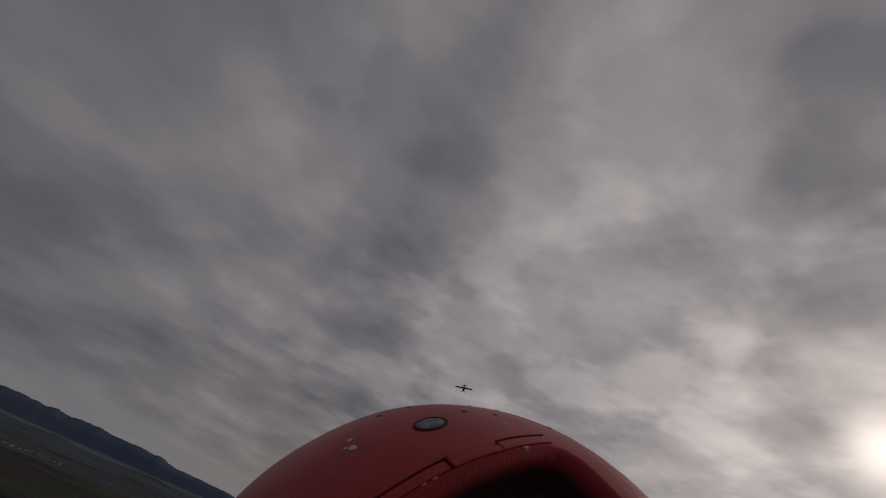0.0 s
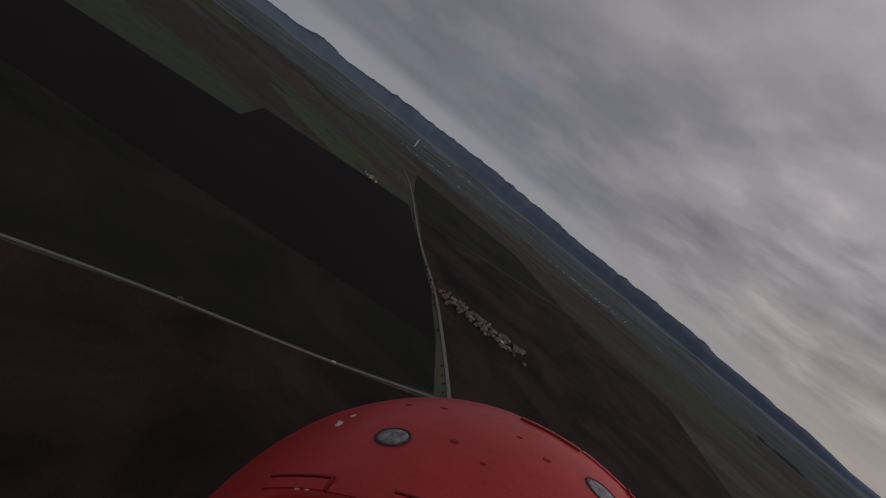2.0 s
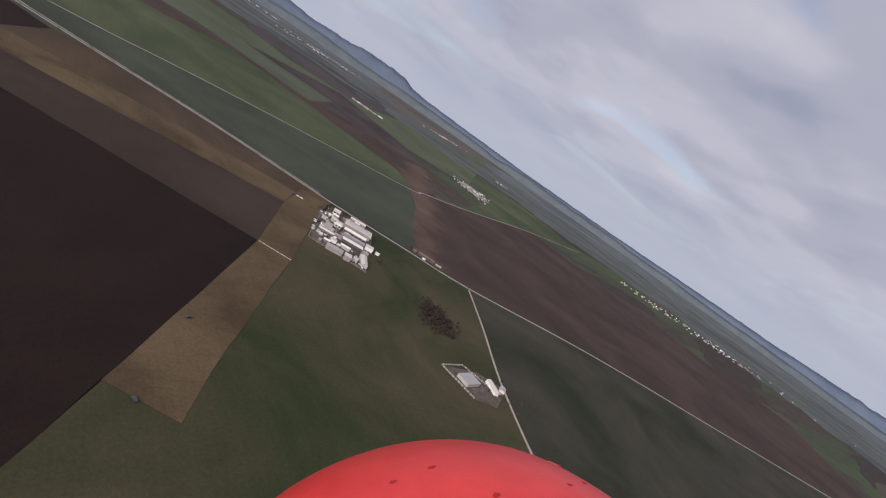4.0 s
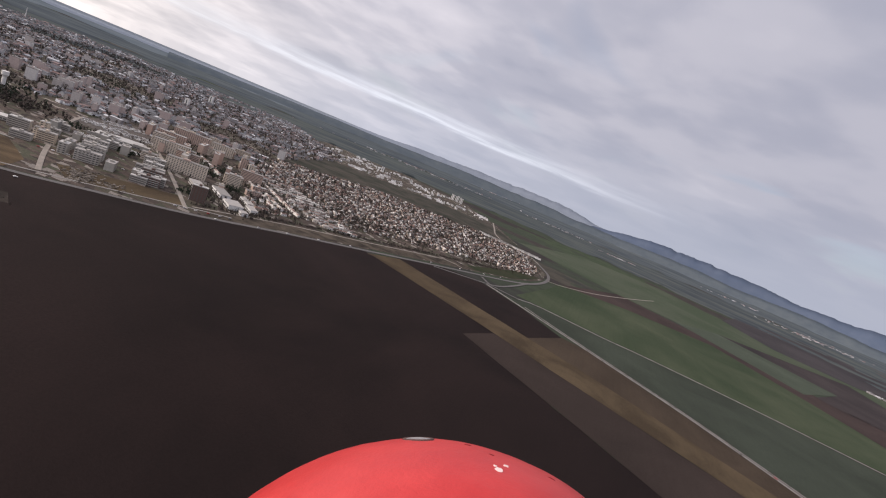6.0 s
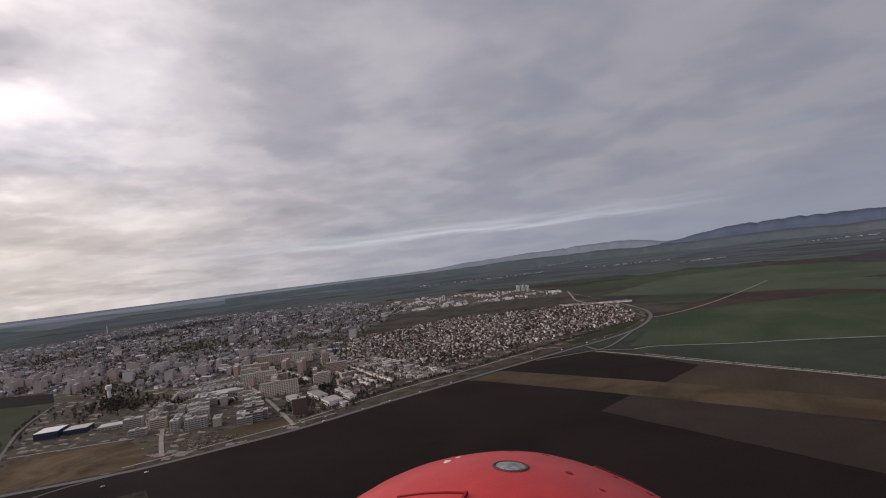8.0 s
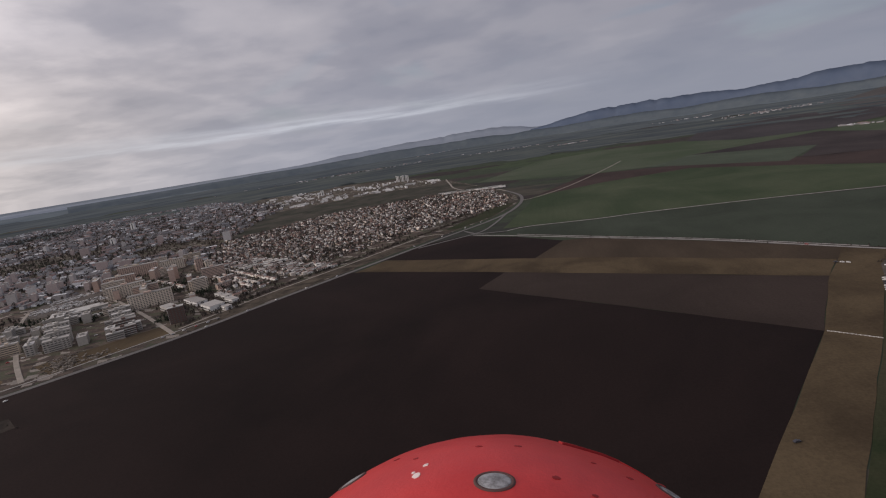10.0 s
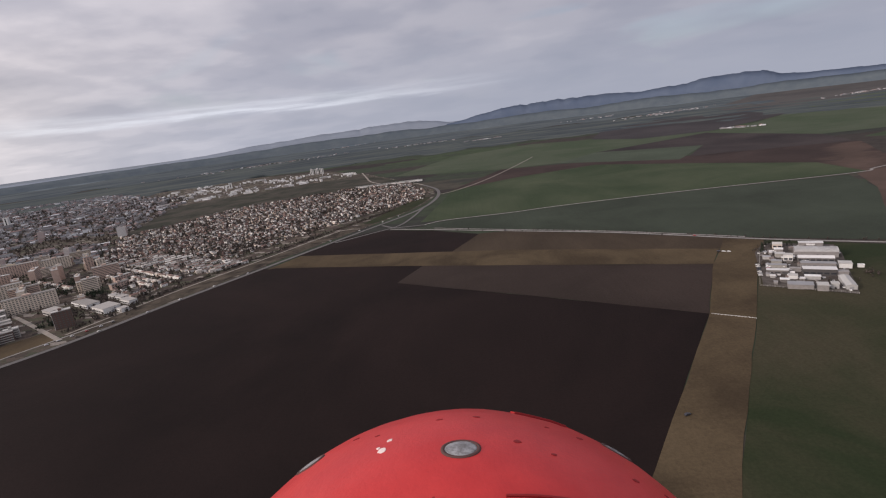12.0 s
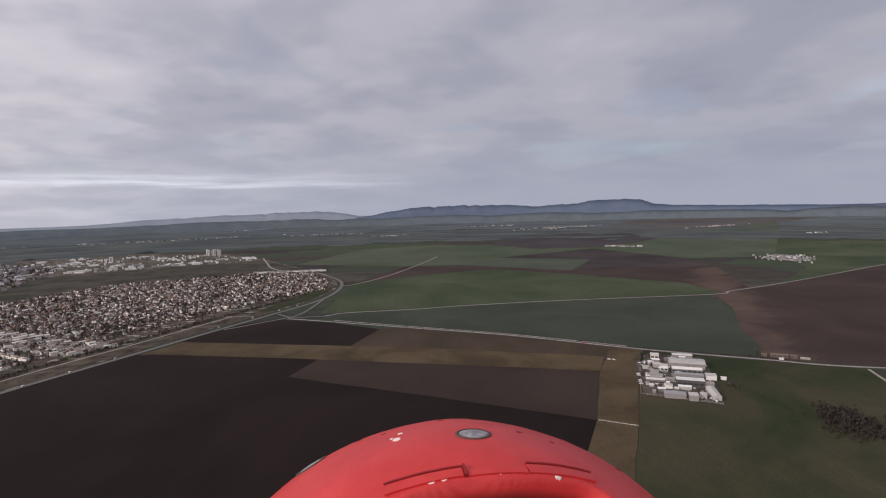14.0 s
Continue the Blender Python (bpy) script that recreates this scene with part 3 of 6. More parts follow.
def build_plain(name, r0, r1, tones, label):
    """A ring of the far plain, with distance haze painted into its base colour."""
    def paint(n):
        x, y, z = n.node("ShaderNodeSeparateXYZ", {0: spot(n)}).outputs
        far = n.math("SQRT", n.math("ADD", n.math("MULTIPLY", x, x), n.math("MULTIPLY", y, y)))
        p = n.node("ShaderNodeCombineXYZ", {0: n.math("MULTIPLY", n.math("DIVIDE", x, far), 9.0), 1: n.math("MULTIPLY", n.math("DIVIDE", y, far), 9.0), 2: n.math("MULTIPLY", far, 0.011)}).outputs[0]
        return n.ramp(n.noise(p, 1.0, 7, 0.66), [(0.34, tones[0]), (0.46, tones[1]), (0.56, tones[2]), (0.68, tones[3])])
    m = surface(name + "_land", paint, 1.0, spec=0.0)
    bm = bmesh.new()
    last = None
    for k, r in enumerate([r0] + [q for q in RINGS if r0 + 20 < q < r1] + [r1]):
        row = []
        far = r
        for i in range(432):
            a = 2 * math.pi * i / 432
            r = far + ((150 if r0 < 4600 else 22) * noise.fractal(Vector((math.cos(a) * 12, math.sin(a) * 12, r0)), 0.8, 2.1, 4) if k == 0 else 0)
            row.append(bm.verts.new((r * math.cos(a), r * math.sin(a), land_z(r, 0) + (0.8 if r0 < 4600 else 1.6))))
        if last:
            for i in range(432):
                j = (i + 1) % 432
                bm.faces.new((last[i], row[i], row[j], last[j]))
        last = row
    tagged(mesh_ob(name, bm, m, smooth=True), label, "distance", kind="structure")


build_ground()
# haze tones, painted paler and bluer ring by ring
build_plain("backdrop_plain", 3050, 3900, ((0.058, 0.068, 0.078), (0.077, 0.089, 0.094), (0.096, 0.111, 0.106), (0.118, 0.124, 0.122)), "far hazy dull green plain with woods")
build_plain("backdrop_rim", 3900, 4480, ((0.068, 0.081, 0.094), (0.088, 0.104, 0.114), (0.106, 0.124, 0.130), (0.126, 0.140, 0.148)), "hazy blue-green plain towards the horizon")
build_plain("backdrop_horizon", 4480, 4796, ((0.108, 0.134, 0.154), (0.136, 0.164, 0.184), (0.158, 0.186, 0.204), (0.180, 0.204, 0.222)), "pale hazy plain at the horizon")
# extra-bright haze tones offset the shade on the rim's steep inner slope
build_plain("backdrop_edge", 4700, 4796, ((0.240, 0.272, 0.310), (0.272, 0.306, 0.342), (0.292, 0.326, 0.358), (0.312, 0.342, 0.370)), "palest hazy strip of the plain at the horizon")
build_hills()

MAIN = [(-900, 0), (-760, 76), (-690, 112), (-604, 162), (-575, 188), (-520, 226), (-463, 266), (-425, 308), (-372, 377), (-325, 468), (-268, 572), (-220, 660), (-172, 745), (-116, 842), (-84, 926), (-70, 1035), (-80, 1140), (-120, 1250)]
ROAD_1 = [(-130, 726), (-67, 691), (45, 626), (164, 560), (294, 472), (400, 412), (476, 367), (670, 290), (906, 167), (1300, -30)]
ROAD_2 = [(-78, 731), (-66, 740), (-42, 750), (60, 752), (136, 762), (319, 768), (614, 752), (668, 772), (830, 816), (1049, 886), (1385, 1005), (1900, 1150)]

land_patch("field_ploughed", [(-700, -20), (-610, 150), (-577, 182), (-520, 221), (-463, 261), (-425, 303), (-372, 373), (-325, 464), (-275, 566), (-251, 562), (-81, 506), (-62, 499), (-83, 445), (40, 372), (156, 307), (63, 174), (32, 129), (-30, 45), (-40, -60), (-300, -200)],
           SOIL, 0.15, "large dark freshly ploughed field beneath the aircraft")
land_patch("field_ploughed_small", [(-262, 588), (-237, 616), (-32, 545), (5, 628), (-60, 682), (-146, 728), (-210, 690)], SOIL, 0.15, "small dark ploughed field beside the road")
land_patch("field_stubble", [(-32, 545), (5, 630), (40, 628), (164, 556), (266, 488), (252, 452), (33, 526)], SOIL_OLIVE, 0.15, "brown stubble field between road and grass strip")
land_patch("field_harrowed", [(-83, 445), (-62, 499), (59, 459), (212, 412), (156, 307), (40, 372)], SOIL_PALE, 0.18, "pale purple-brown harrowed field")
land_patch("grass_strip_long", [(-262, 560), (-251, 562), (-81, 506), (59, 459), (212, 412), (240, 455), (33, 530), (-237, 614)], GRASS_DRY, 0.25, "long strip of dry yellow grass between dark fields", "grass strip")
land_patch("grass_runway", [(63, 174), (53, 160), (81, 143), (98, 172), (186, 301), (272, 441), (294, 468), (262, 489), (236, 447), (212, 412), (156, 307)], GRASS_DRY, 0.28, "mown dry grass runway of a small airfield", "runway")
land_patch("field_green_near", [(87, 160), (98, 172), (186, 301), (272, 441), (296, 466), (400, 405), (472, 362), (414, 277), (354, 194), (306, 110), (288, 50), (276, -4), (180, -20), (60, 20), (-30, 45), (32, 129), (63, 174)],
           GREEN, 0.15, "green winter crop field around the works yard")
land_patch("field_green_corner", [(472, 362), (414, 277), (354, 194), (308, 110), (290, 50), (278, -6), (461, 40), (564, -72), (778, -235), (1020, -190), (1300, -40), (906, 163), (670, 286)], GREEN_DARK, 0.15, "dull green crop field beside a farm track")
land_patch("field_blue_green", [(-85, 737), (136, 758), (319, 764), (600, 745), (560, 640), (470, 520), (441, 462), (408, 418), (294, 480), (164, 566), (40, 636), (-60, 697)], GREEN_BLUE, 0.15, "blue-green crop field between two straight roads")


def worn_soil(name, base, pale, spine, reach):
    """Bare soil, washed out to a paler tone near a line of worn ground."""
    line = [on_land(*p) for p in spine]

    def paint(n):
        x, y, z = n.node("ShaderNodeSeparateXYZ", {0: spot(n)}).outputs
        near = None
        for (x0, y0), (x1, y1) in zip(line, line[1:]):
            length = math.hypot(x1 - x0, y1 - y0)
            ux, uy = (x1 - x0) / length, (y1 - y0) / length
            dx, dy = n.math("SUBTRACT", x, x0), n.math("SUBTRACT", y, y0)
            u = n.math("MINIMUM", n.math("MAXIMUM", n.math("ADD", n.math("MULTIPLY", dx, ux), n.math("MULTIPLY", dy, uy)), 0.0), length)
            ex, ey = n.math("SUBTRACT", dx, n.math("MULTIPLY", u, ux)), n.math("SUBTRACT", dy, n.math("MULTIPLY", u, uy))
            d = n.math("SQRT", n.math("ADD", n.math("MULTIPLY", ex, ex), n.math("MULTIPLY", ey, ey)))
            near = d if near is None else n.math("MINIMUM", near, d)
        soft = n.math("ADD", n.math("DIVIDE", near, reach), n.math("MULTIPLY", n.math("SUBTRACT", n.noise(spot(n), 0.009, 6, 0.62, 0.8), 0.5), 2.2))
        worn = n.ramp(soft, [(0.15, (1, 1, 1)), (0.95, (0, 0, 0))], "EASE")
        stain = n.ramp(n.noise(spot(n), 0.005, 6, 0.62, 0.8), [(0.34, (0.74, 0.74, 0.74)), (0.66, (1.22, 1.2, 1.18))])
        col = n.mix(1.0, n.mix(n.math("MULTIPLY", worn, 0.85), rgb(base), rgb(pale)), stain, "MULTIPLY")
        clod = n.ramp(n.noise(spot(n), 0.45, 3, 0.7), [(0.3, (0.75, 0.75, 0.75)), (0.7, (1.25, 1.25, 1.25))])
        return n.mix(0.5, col, n.mix(1.0, col, clod, "MULTIPLY"))
    return surface(name, paint, 0.95, spec=0.1, bump=lambda n: (n.noise(spot(n), 0.8, 4), 0.5, 0.4))


RED_WASHED = worn_soil("red_soil_washed_pale", (0.050, 0.036, 0.033), (0.094, 0.066, 0.054), [(430, 430), (470, 510), (545, 610), (640, 745), (720, 880), (860, 1060)], 75.0)
land_patch("field_red_soil", [(614, 745), (560, 640), (470, 520), (441, 462), (408, 418), (476, 372), (670, 295), (906, 172), (1300, -20), (1700, 250), (1500, 700), (1385, 998), (1049, 880), (830, 811), (668, 767)], RED_WASHED, 0.15, "broad red-brown field with worn pale tracks")
land_patch("field_bright_green", [(-86, 755), (20, 756), (136, 766), (319, 772), (640, 756), (650, 885), (500, 1060), (327, 1240), (120, 1180), (-44, 1085), (-55, 960)], GREEN_BRIGHT, 0.15, "bright green young wheat field")
land_patch("field_brown_band", [(-44, 1085), (120, 1180), (327, 1240), (500, 1060), (650, 885), (640, 756), (720, 775), (900, 1090), (790, 1130), (560, 1190), (357, 1313), (96, 1390)], RED_WASHED, 0.18, "reddish brown band of bare soil")
land_patch("field_pale_green", [(255, 1371), (506, 1149), (673, 1377), (407, 1538)], GREEN_PALE, 0.2, "pale green meadow patch")
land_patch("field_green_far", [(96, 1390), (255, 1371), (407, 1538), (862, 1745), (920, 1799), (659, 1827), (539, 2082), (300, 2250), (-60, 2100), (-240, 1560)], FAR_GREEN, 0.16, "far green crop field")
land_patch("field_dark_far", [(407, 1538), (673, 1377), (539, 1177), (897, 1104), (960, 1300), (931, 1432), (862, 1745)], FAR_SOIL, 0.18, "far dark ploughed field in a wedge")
# the two hazy soils have distance haze put into their colour
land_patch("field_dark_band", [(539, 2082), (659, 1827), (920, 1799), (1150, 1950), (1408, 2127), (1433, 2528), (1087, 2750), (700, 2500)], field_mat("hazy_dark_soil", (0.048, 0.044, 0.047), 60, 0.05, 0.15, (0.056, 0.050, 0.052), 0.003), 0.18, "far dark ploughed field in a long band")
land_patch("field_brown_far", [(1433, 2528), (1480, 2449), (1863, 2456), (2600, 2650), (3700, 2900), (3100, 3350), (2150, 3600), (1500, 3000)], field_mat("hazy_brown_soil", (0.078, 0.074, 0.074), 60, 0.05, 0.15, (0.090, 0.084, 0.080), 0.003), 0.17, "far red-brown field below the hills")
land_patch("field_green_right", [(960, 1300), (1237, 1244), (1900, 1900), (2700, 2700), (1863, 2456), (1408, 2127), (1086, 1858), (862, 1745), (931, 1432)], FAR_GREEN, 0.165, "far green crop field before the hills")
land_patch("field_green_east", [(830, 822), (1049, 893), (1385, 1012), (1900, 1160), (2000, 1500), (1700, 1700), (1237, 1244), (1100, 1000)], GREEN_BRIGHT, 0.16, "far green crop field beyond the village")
land_patch("field_green_west", [(-640, 148), (-597, 186), (-660, 236), (-745, 286), (-860, 354), (-960, 432), (-1060, 442), (-1150, 422), (-1190, 330), (-1200, 100), (-900, 8), (-760, 84)], GREEN_WEST, 0.15, "green crop field beyond the crossroads")
land_patch("field_dark_west", [(-1200, 60), (-1190, 330), (-1150, 425), (-1060, 445), (-1010, 470), (-1120, 522), (-1350, 482), (-1600, 432), (-1700, 150)], SOIL_BLACK, 0.18, "dark ploughed field at the edge of town")
land_patch("lawn_town", [(-909, 564), (-877, 612), (-800, 604), (-776, 549)], GREEN, 0.26, "green lawn between the estates", "lawn")
land_patch("car_park", [(-738, 492), (-798, 581), (-772, 650), (-690, 590), (-640, 536), (-666, 505)], YARD, 0.26, "wide worn car park beside the market hall", "car park")
land_patch("field_dark_southwest", [(-700, -20), (-300, -200), (-40, -60), (60, -330), (-200, -600), (-700, -500), (-700, -120)], SOIL_BLACK, 0.17, "dark ploughed field")
land_patch("field_ochre", [(-566, 204), (-472, 270), (-500, 302), (-575, 330), (-690, 268)], OCHRE, 0.25, "ochre fallow plot behind the crossroads", "field")
land_patch("town_land", [(-570, 196), (-520, 234), (-463, 274), (-425, 316), (-372, 384), (-325, 476), (-275, 580), (-228, 675), (-170, 780), (-118, 872), (-90, 955), (-76, 1042), (-88, 1140), (-172, 1370), (-380, 1800), (-620, 2150), (-1500, 2450), (-2500, 2100), (-3000, 1300), (-3000, 460), (-1900, 300), (-1600, 428), (-1350, 478), (-1120, 518), (-1000, 465), (-940, 420), (-745, 292), (-640, 228)],
           TOWN_SOIL, 0.12, "brown gardens and yards under the town", "ground")
land_patch("field_behind_suburb", [(-750, 970), (-620, 1225), (-356, 1362), (-172, 1375), (-380, 1740), (-640, 1640), (-930, 1470)], field_mat("grey_green_fallow", (0.046, 0.050, 0.036), 20, 0.1, 0.35, (0.064, 0.056, 0.046), 0.010), 0.2, "grey-green fallow land behind the suburb")
land_patch("verge_broad", [(-372, 392), (-325, 484), (-275, 590), (-228, 687), (-170, 792), (-190, 800), (-250, 700), (-305, 600), (-352, 505), (-400, 400)], VERGE, 0.22, "worn brown grass verge between road and gardens", "verge")
land_patch("verge_green", [(-170, 792), (-118, 882), (-97, 960), (-84, 1035), (-122, 1010), (-190, 800)], GREEN, 0.22, "green verge inside the road bend", "verge")
# south: fields seen past the tree-lined road
land_patch("field_green_south", [(274, -14), (238, -88), (196, -167), (134, -265), (90, -350), (143, -436), (357, -246), (564, -72), (461, 40)], GREEN_BACKLIT, 0.15, "dull green crop field beyond a straight road")
land_patch("field_dark_south", [(564, -72), (357, -246), (143, -436), (222, -545), (352, -700), (530, -905), (715, -629), (600, -500), (778, -235)], SOIL_BLACK, 0.17, "dark ploughed field along the tree-lined road")
land_patch("field_red_south", [(180, -20), (270, -12), (234, -86), (192, -165), (130, -263), (82, -345), (60, -330), (-40, -60), (-30, 45), (60, 20)], SOIL_BACKLIT, 0.16, "red-brown bare field")
land_patch("field_brown_south", [(84, -366), (130, -440), (230, -570), (360, -720), (480, -880), (201, -1319), (-100, -1250), (-260, -800), (-60, -420)], SOIL_BACKLIT, 0.15, "brown field around the village")
land_patch("field_green_southwest", [(480, -880), (655, -1100), (917, -1485), (500, -1600), (221, -1324)], GREEN_BACKLIT, 0.15, "dull green far field")
land_patch("wood_south", [(1166, -1833), (1376, -1678), (1700, -2050), (1530, -2200)], surface("far_wood", lambda n: n.ramp(n.noise(spot(n), 0.05, 5), [(0.3, (0.02, 0.024, 0.02)), (0.7, (0.045, 0.048, 0.04))]), 1.0), 0.3, "far dark wood", "wood")

road("road_main", MAIN, 8.0, ASPHALT, 0.40, "grey asphalt ring road along the edge of town")
road("road_inner", [(-395, 400), (-350, 508), (-295, 612), (-248, 708), (-216, 762), (-185, 758)], 3.0, TRACK, 0.38, "narrow pale lane behind the verge")
road("road_ramp", [(-205, 672), (-156, 712), (-128, 736), (-114, 762), (-101, 828), (-90, 912)], 5.0, ASPHALT, 0.44, "curved slip road")
road("road_airfield", ROAD_1, 4.2, CONCRETE_ROAD, 0.42, "straight pale concrete road lined with bushes")
road("road_airfield_lane", [(-60, 698), (45, 634), (164, 567), (284, 486)], 2.6, CONCRETE_ROAD, 0.40, "narrow pale lane beside the straight road")
road("road_fields", ROAD_2, 4.0, CONCRETE_ROAD, 0.42, "straight pale farm road between green fields")
road("road_link", [(-150, 765), (-132, 740), (-121, 733), (-98, 731), (-78, 731)], 5.0, ASPHALT, 0.46, "short link road at the junction")
road("road_north", [(-70, 1050), (-44, 1062), (29, 1175), (112, 1360), (223, 1643)], 4.0, TRACK, 0.40, "pale track across the green fields")
road("road_silos", [(-120, 1250), (-160, 1325), (-238, 1372), (-301, 1485), (-345, 1640), (-400, 1840)], 6.0, TRACK, 0.40, "pale curved road towards the white towers")
road("road_crossing", [(-300, -5), (-324, 16), (-392, 69), (-448, 117), (-492, 146), (-575, 190), (-655, 240), (-745, 290), (-850, 353), (-950, 432)], 4.2, ASPHALT, 0.44, "pale road with trees across the junction")
road("road_crossing_lane", [(-548, 188), (-526, 181), (-509, 203), (-496, 230), (-470, 258)], 2.6, ASPHALT, 0.46, "narrow pale lane beside the crossroads")
road("road_estate", [(-470, 296), (-560, 358), (-705, 471), (-766, 530)], 5.0, TRACK, 0.44, "pale access road of the housing estate")
road("road_blocks", [(-388, 386), (-534, 488), (-677, 579)], 5.0, TRACK, 0.44, "pale street between apartment blocks")
road("path_front", [(-486, 268), (-455, 304), (-428, 340), (-392, 392), (-366, 428)], 2.6, CONCRETE_ROAD, 0.42, "pale footpath along the estate", "path")
road("path_plot", [(-694, 270), (-630, 306), (-575, 336)], 2.5, CONCRETE_ROAD, 0.42, "pale footpath behind the fallow plot", "path")
road("track_farm", [(472, 362), (414, 277), (354, 194), (306, 110), (288, 50), (276, -4)], 2.2, TRACK, 0.40, "pale farm track to a fenced yard", "track")
road("road_south", [(276, -4), (270, -18), (238, -84), (196, -163), (134, -261), (84, -353)], 1.9, ASPHALT, 0.42, "straight pale road between bare fields")
road("road_trees", [(30, -290), (63, -337), (122, -422), (224, -558), (354, -706), (500, -890), (655, -1087), (850, -1311), (1000, -1420), (1150, -1500)], 4.6, ASPHALT, 0.42, "long pale road lined with bare trees")

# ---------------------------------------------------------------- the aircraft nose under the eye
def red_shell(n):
    """Red paint with a fine mottle; shade in the wells is painted in by depth."""
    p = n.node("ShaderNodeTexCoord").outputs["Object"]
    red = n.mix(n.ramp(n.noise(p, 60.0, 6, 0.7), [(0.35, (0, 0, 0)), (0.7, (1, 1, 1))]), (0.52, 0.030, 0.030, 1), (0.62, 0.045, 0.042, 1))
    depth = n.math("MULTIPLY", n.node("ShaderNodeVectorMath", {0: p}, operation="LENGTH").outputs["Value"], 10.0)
    # foam: near-black red painted in for shade deep in the wells
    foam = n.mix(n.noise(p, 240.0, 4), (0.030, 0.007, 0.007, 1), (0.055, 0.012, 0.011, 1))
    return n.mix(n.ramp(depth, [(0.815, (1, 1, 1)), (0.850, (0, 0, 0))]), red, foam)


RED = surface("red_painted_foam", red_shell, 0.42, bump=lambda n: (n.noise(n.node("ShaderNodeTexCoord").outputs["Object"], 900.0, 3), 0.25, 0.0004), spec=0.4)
RED_WORN = plain("dark_red_scuffs", (0.27, 0.016, 0.018), 0.6, 0.0, 300.0, 0.3)
CHIP = plain("white_foam_chips", (0.85, 0.70, 0.66), 0.8, 0.0, 400.0, 0.1)
BOLT = surface("dull_grey_cap", lambda n: n.ramp(n.noise(n.node("ShaderNodeTexCoord").outputs["Object"], 500.0, 4, 0.7), [(0.35, (0.16, 0.15, 0.15)), (0.65, (0.42, 0.42, 0.43))]), 0.55, 0.2)
RIM = plain("grimy_dark_rim", (0.10, 0.055, 0.05), 0.8, 0.0, 300.0, 0.3)


NOSE_AT = Vector((0, 0, EYE - 0.17))
NOSE_R = 0.0877
# three copies of one cap, each placed to fit the camera's view: outward way, way ahead
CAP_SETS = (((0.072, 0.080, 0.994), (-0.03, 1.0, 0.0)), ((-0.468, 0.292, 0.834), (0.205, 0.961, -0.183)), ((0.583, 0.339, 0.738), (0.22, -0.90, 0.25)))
# the hatch is likewise repeated, beside the first and third copies
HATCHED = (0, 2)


def skin_swell(n):
    return 1 + 0.005 * noise.noise(n * 3.0) + 0.0010 * noise.noise(n * 16.0)


class Skin:
    """The shell's skin round one cap, in millimetres to the side of and ahead of it."""

    def __init__(self, up, ahead):
        self.up = Vector(up).normalized()
        self.ahead = (Vector(ahead) - self.up * self.up.dot(Vector(ahead))).normalized()
        self.side = self.ahead.cross(self.up)

    def on(self, x, y, out=0.0):
        x, y = x * 0.001 / NOSE_R, y * 0.001 / NOSE_R
        n = self.up * math.sqrt(max(1 - x * x - y * y, 0.01)) + self.side * x + self.ahead * y
        return n * (NOSE_R * skin_swell(n) + out)

    def well(self, n):
        """How deep the hatch well is at the way n, 0 to 1."""
        if n.dot(self.up) < 0.3:
            return 0.0
        x, y = n.dot(self.side) * NOSE_R * 1000 - 2.0, n.dot(self.ahead) * NOSE_R * 1000
        front = -21.0 + 0.05 * x
        corner = 9.0 - math.hypot(max(abs(x) - 21.0, 0.0), max(y - front + 9.0, 0.0))
        edge = min(30.0 - abs(x), front - y, y + 52.0, corner)
        s = min(1.0, max(0.0, edge / 4.0))
        return s * s * (3 - 2 * s)


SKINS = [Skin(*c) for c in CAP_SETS]


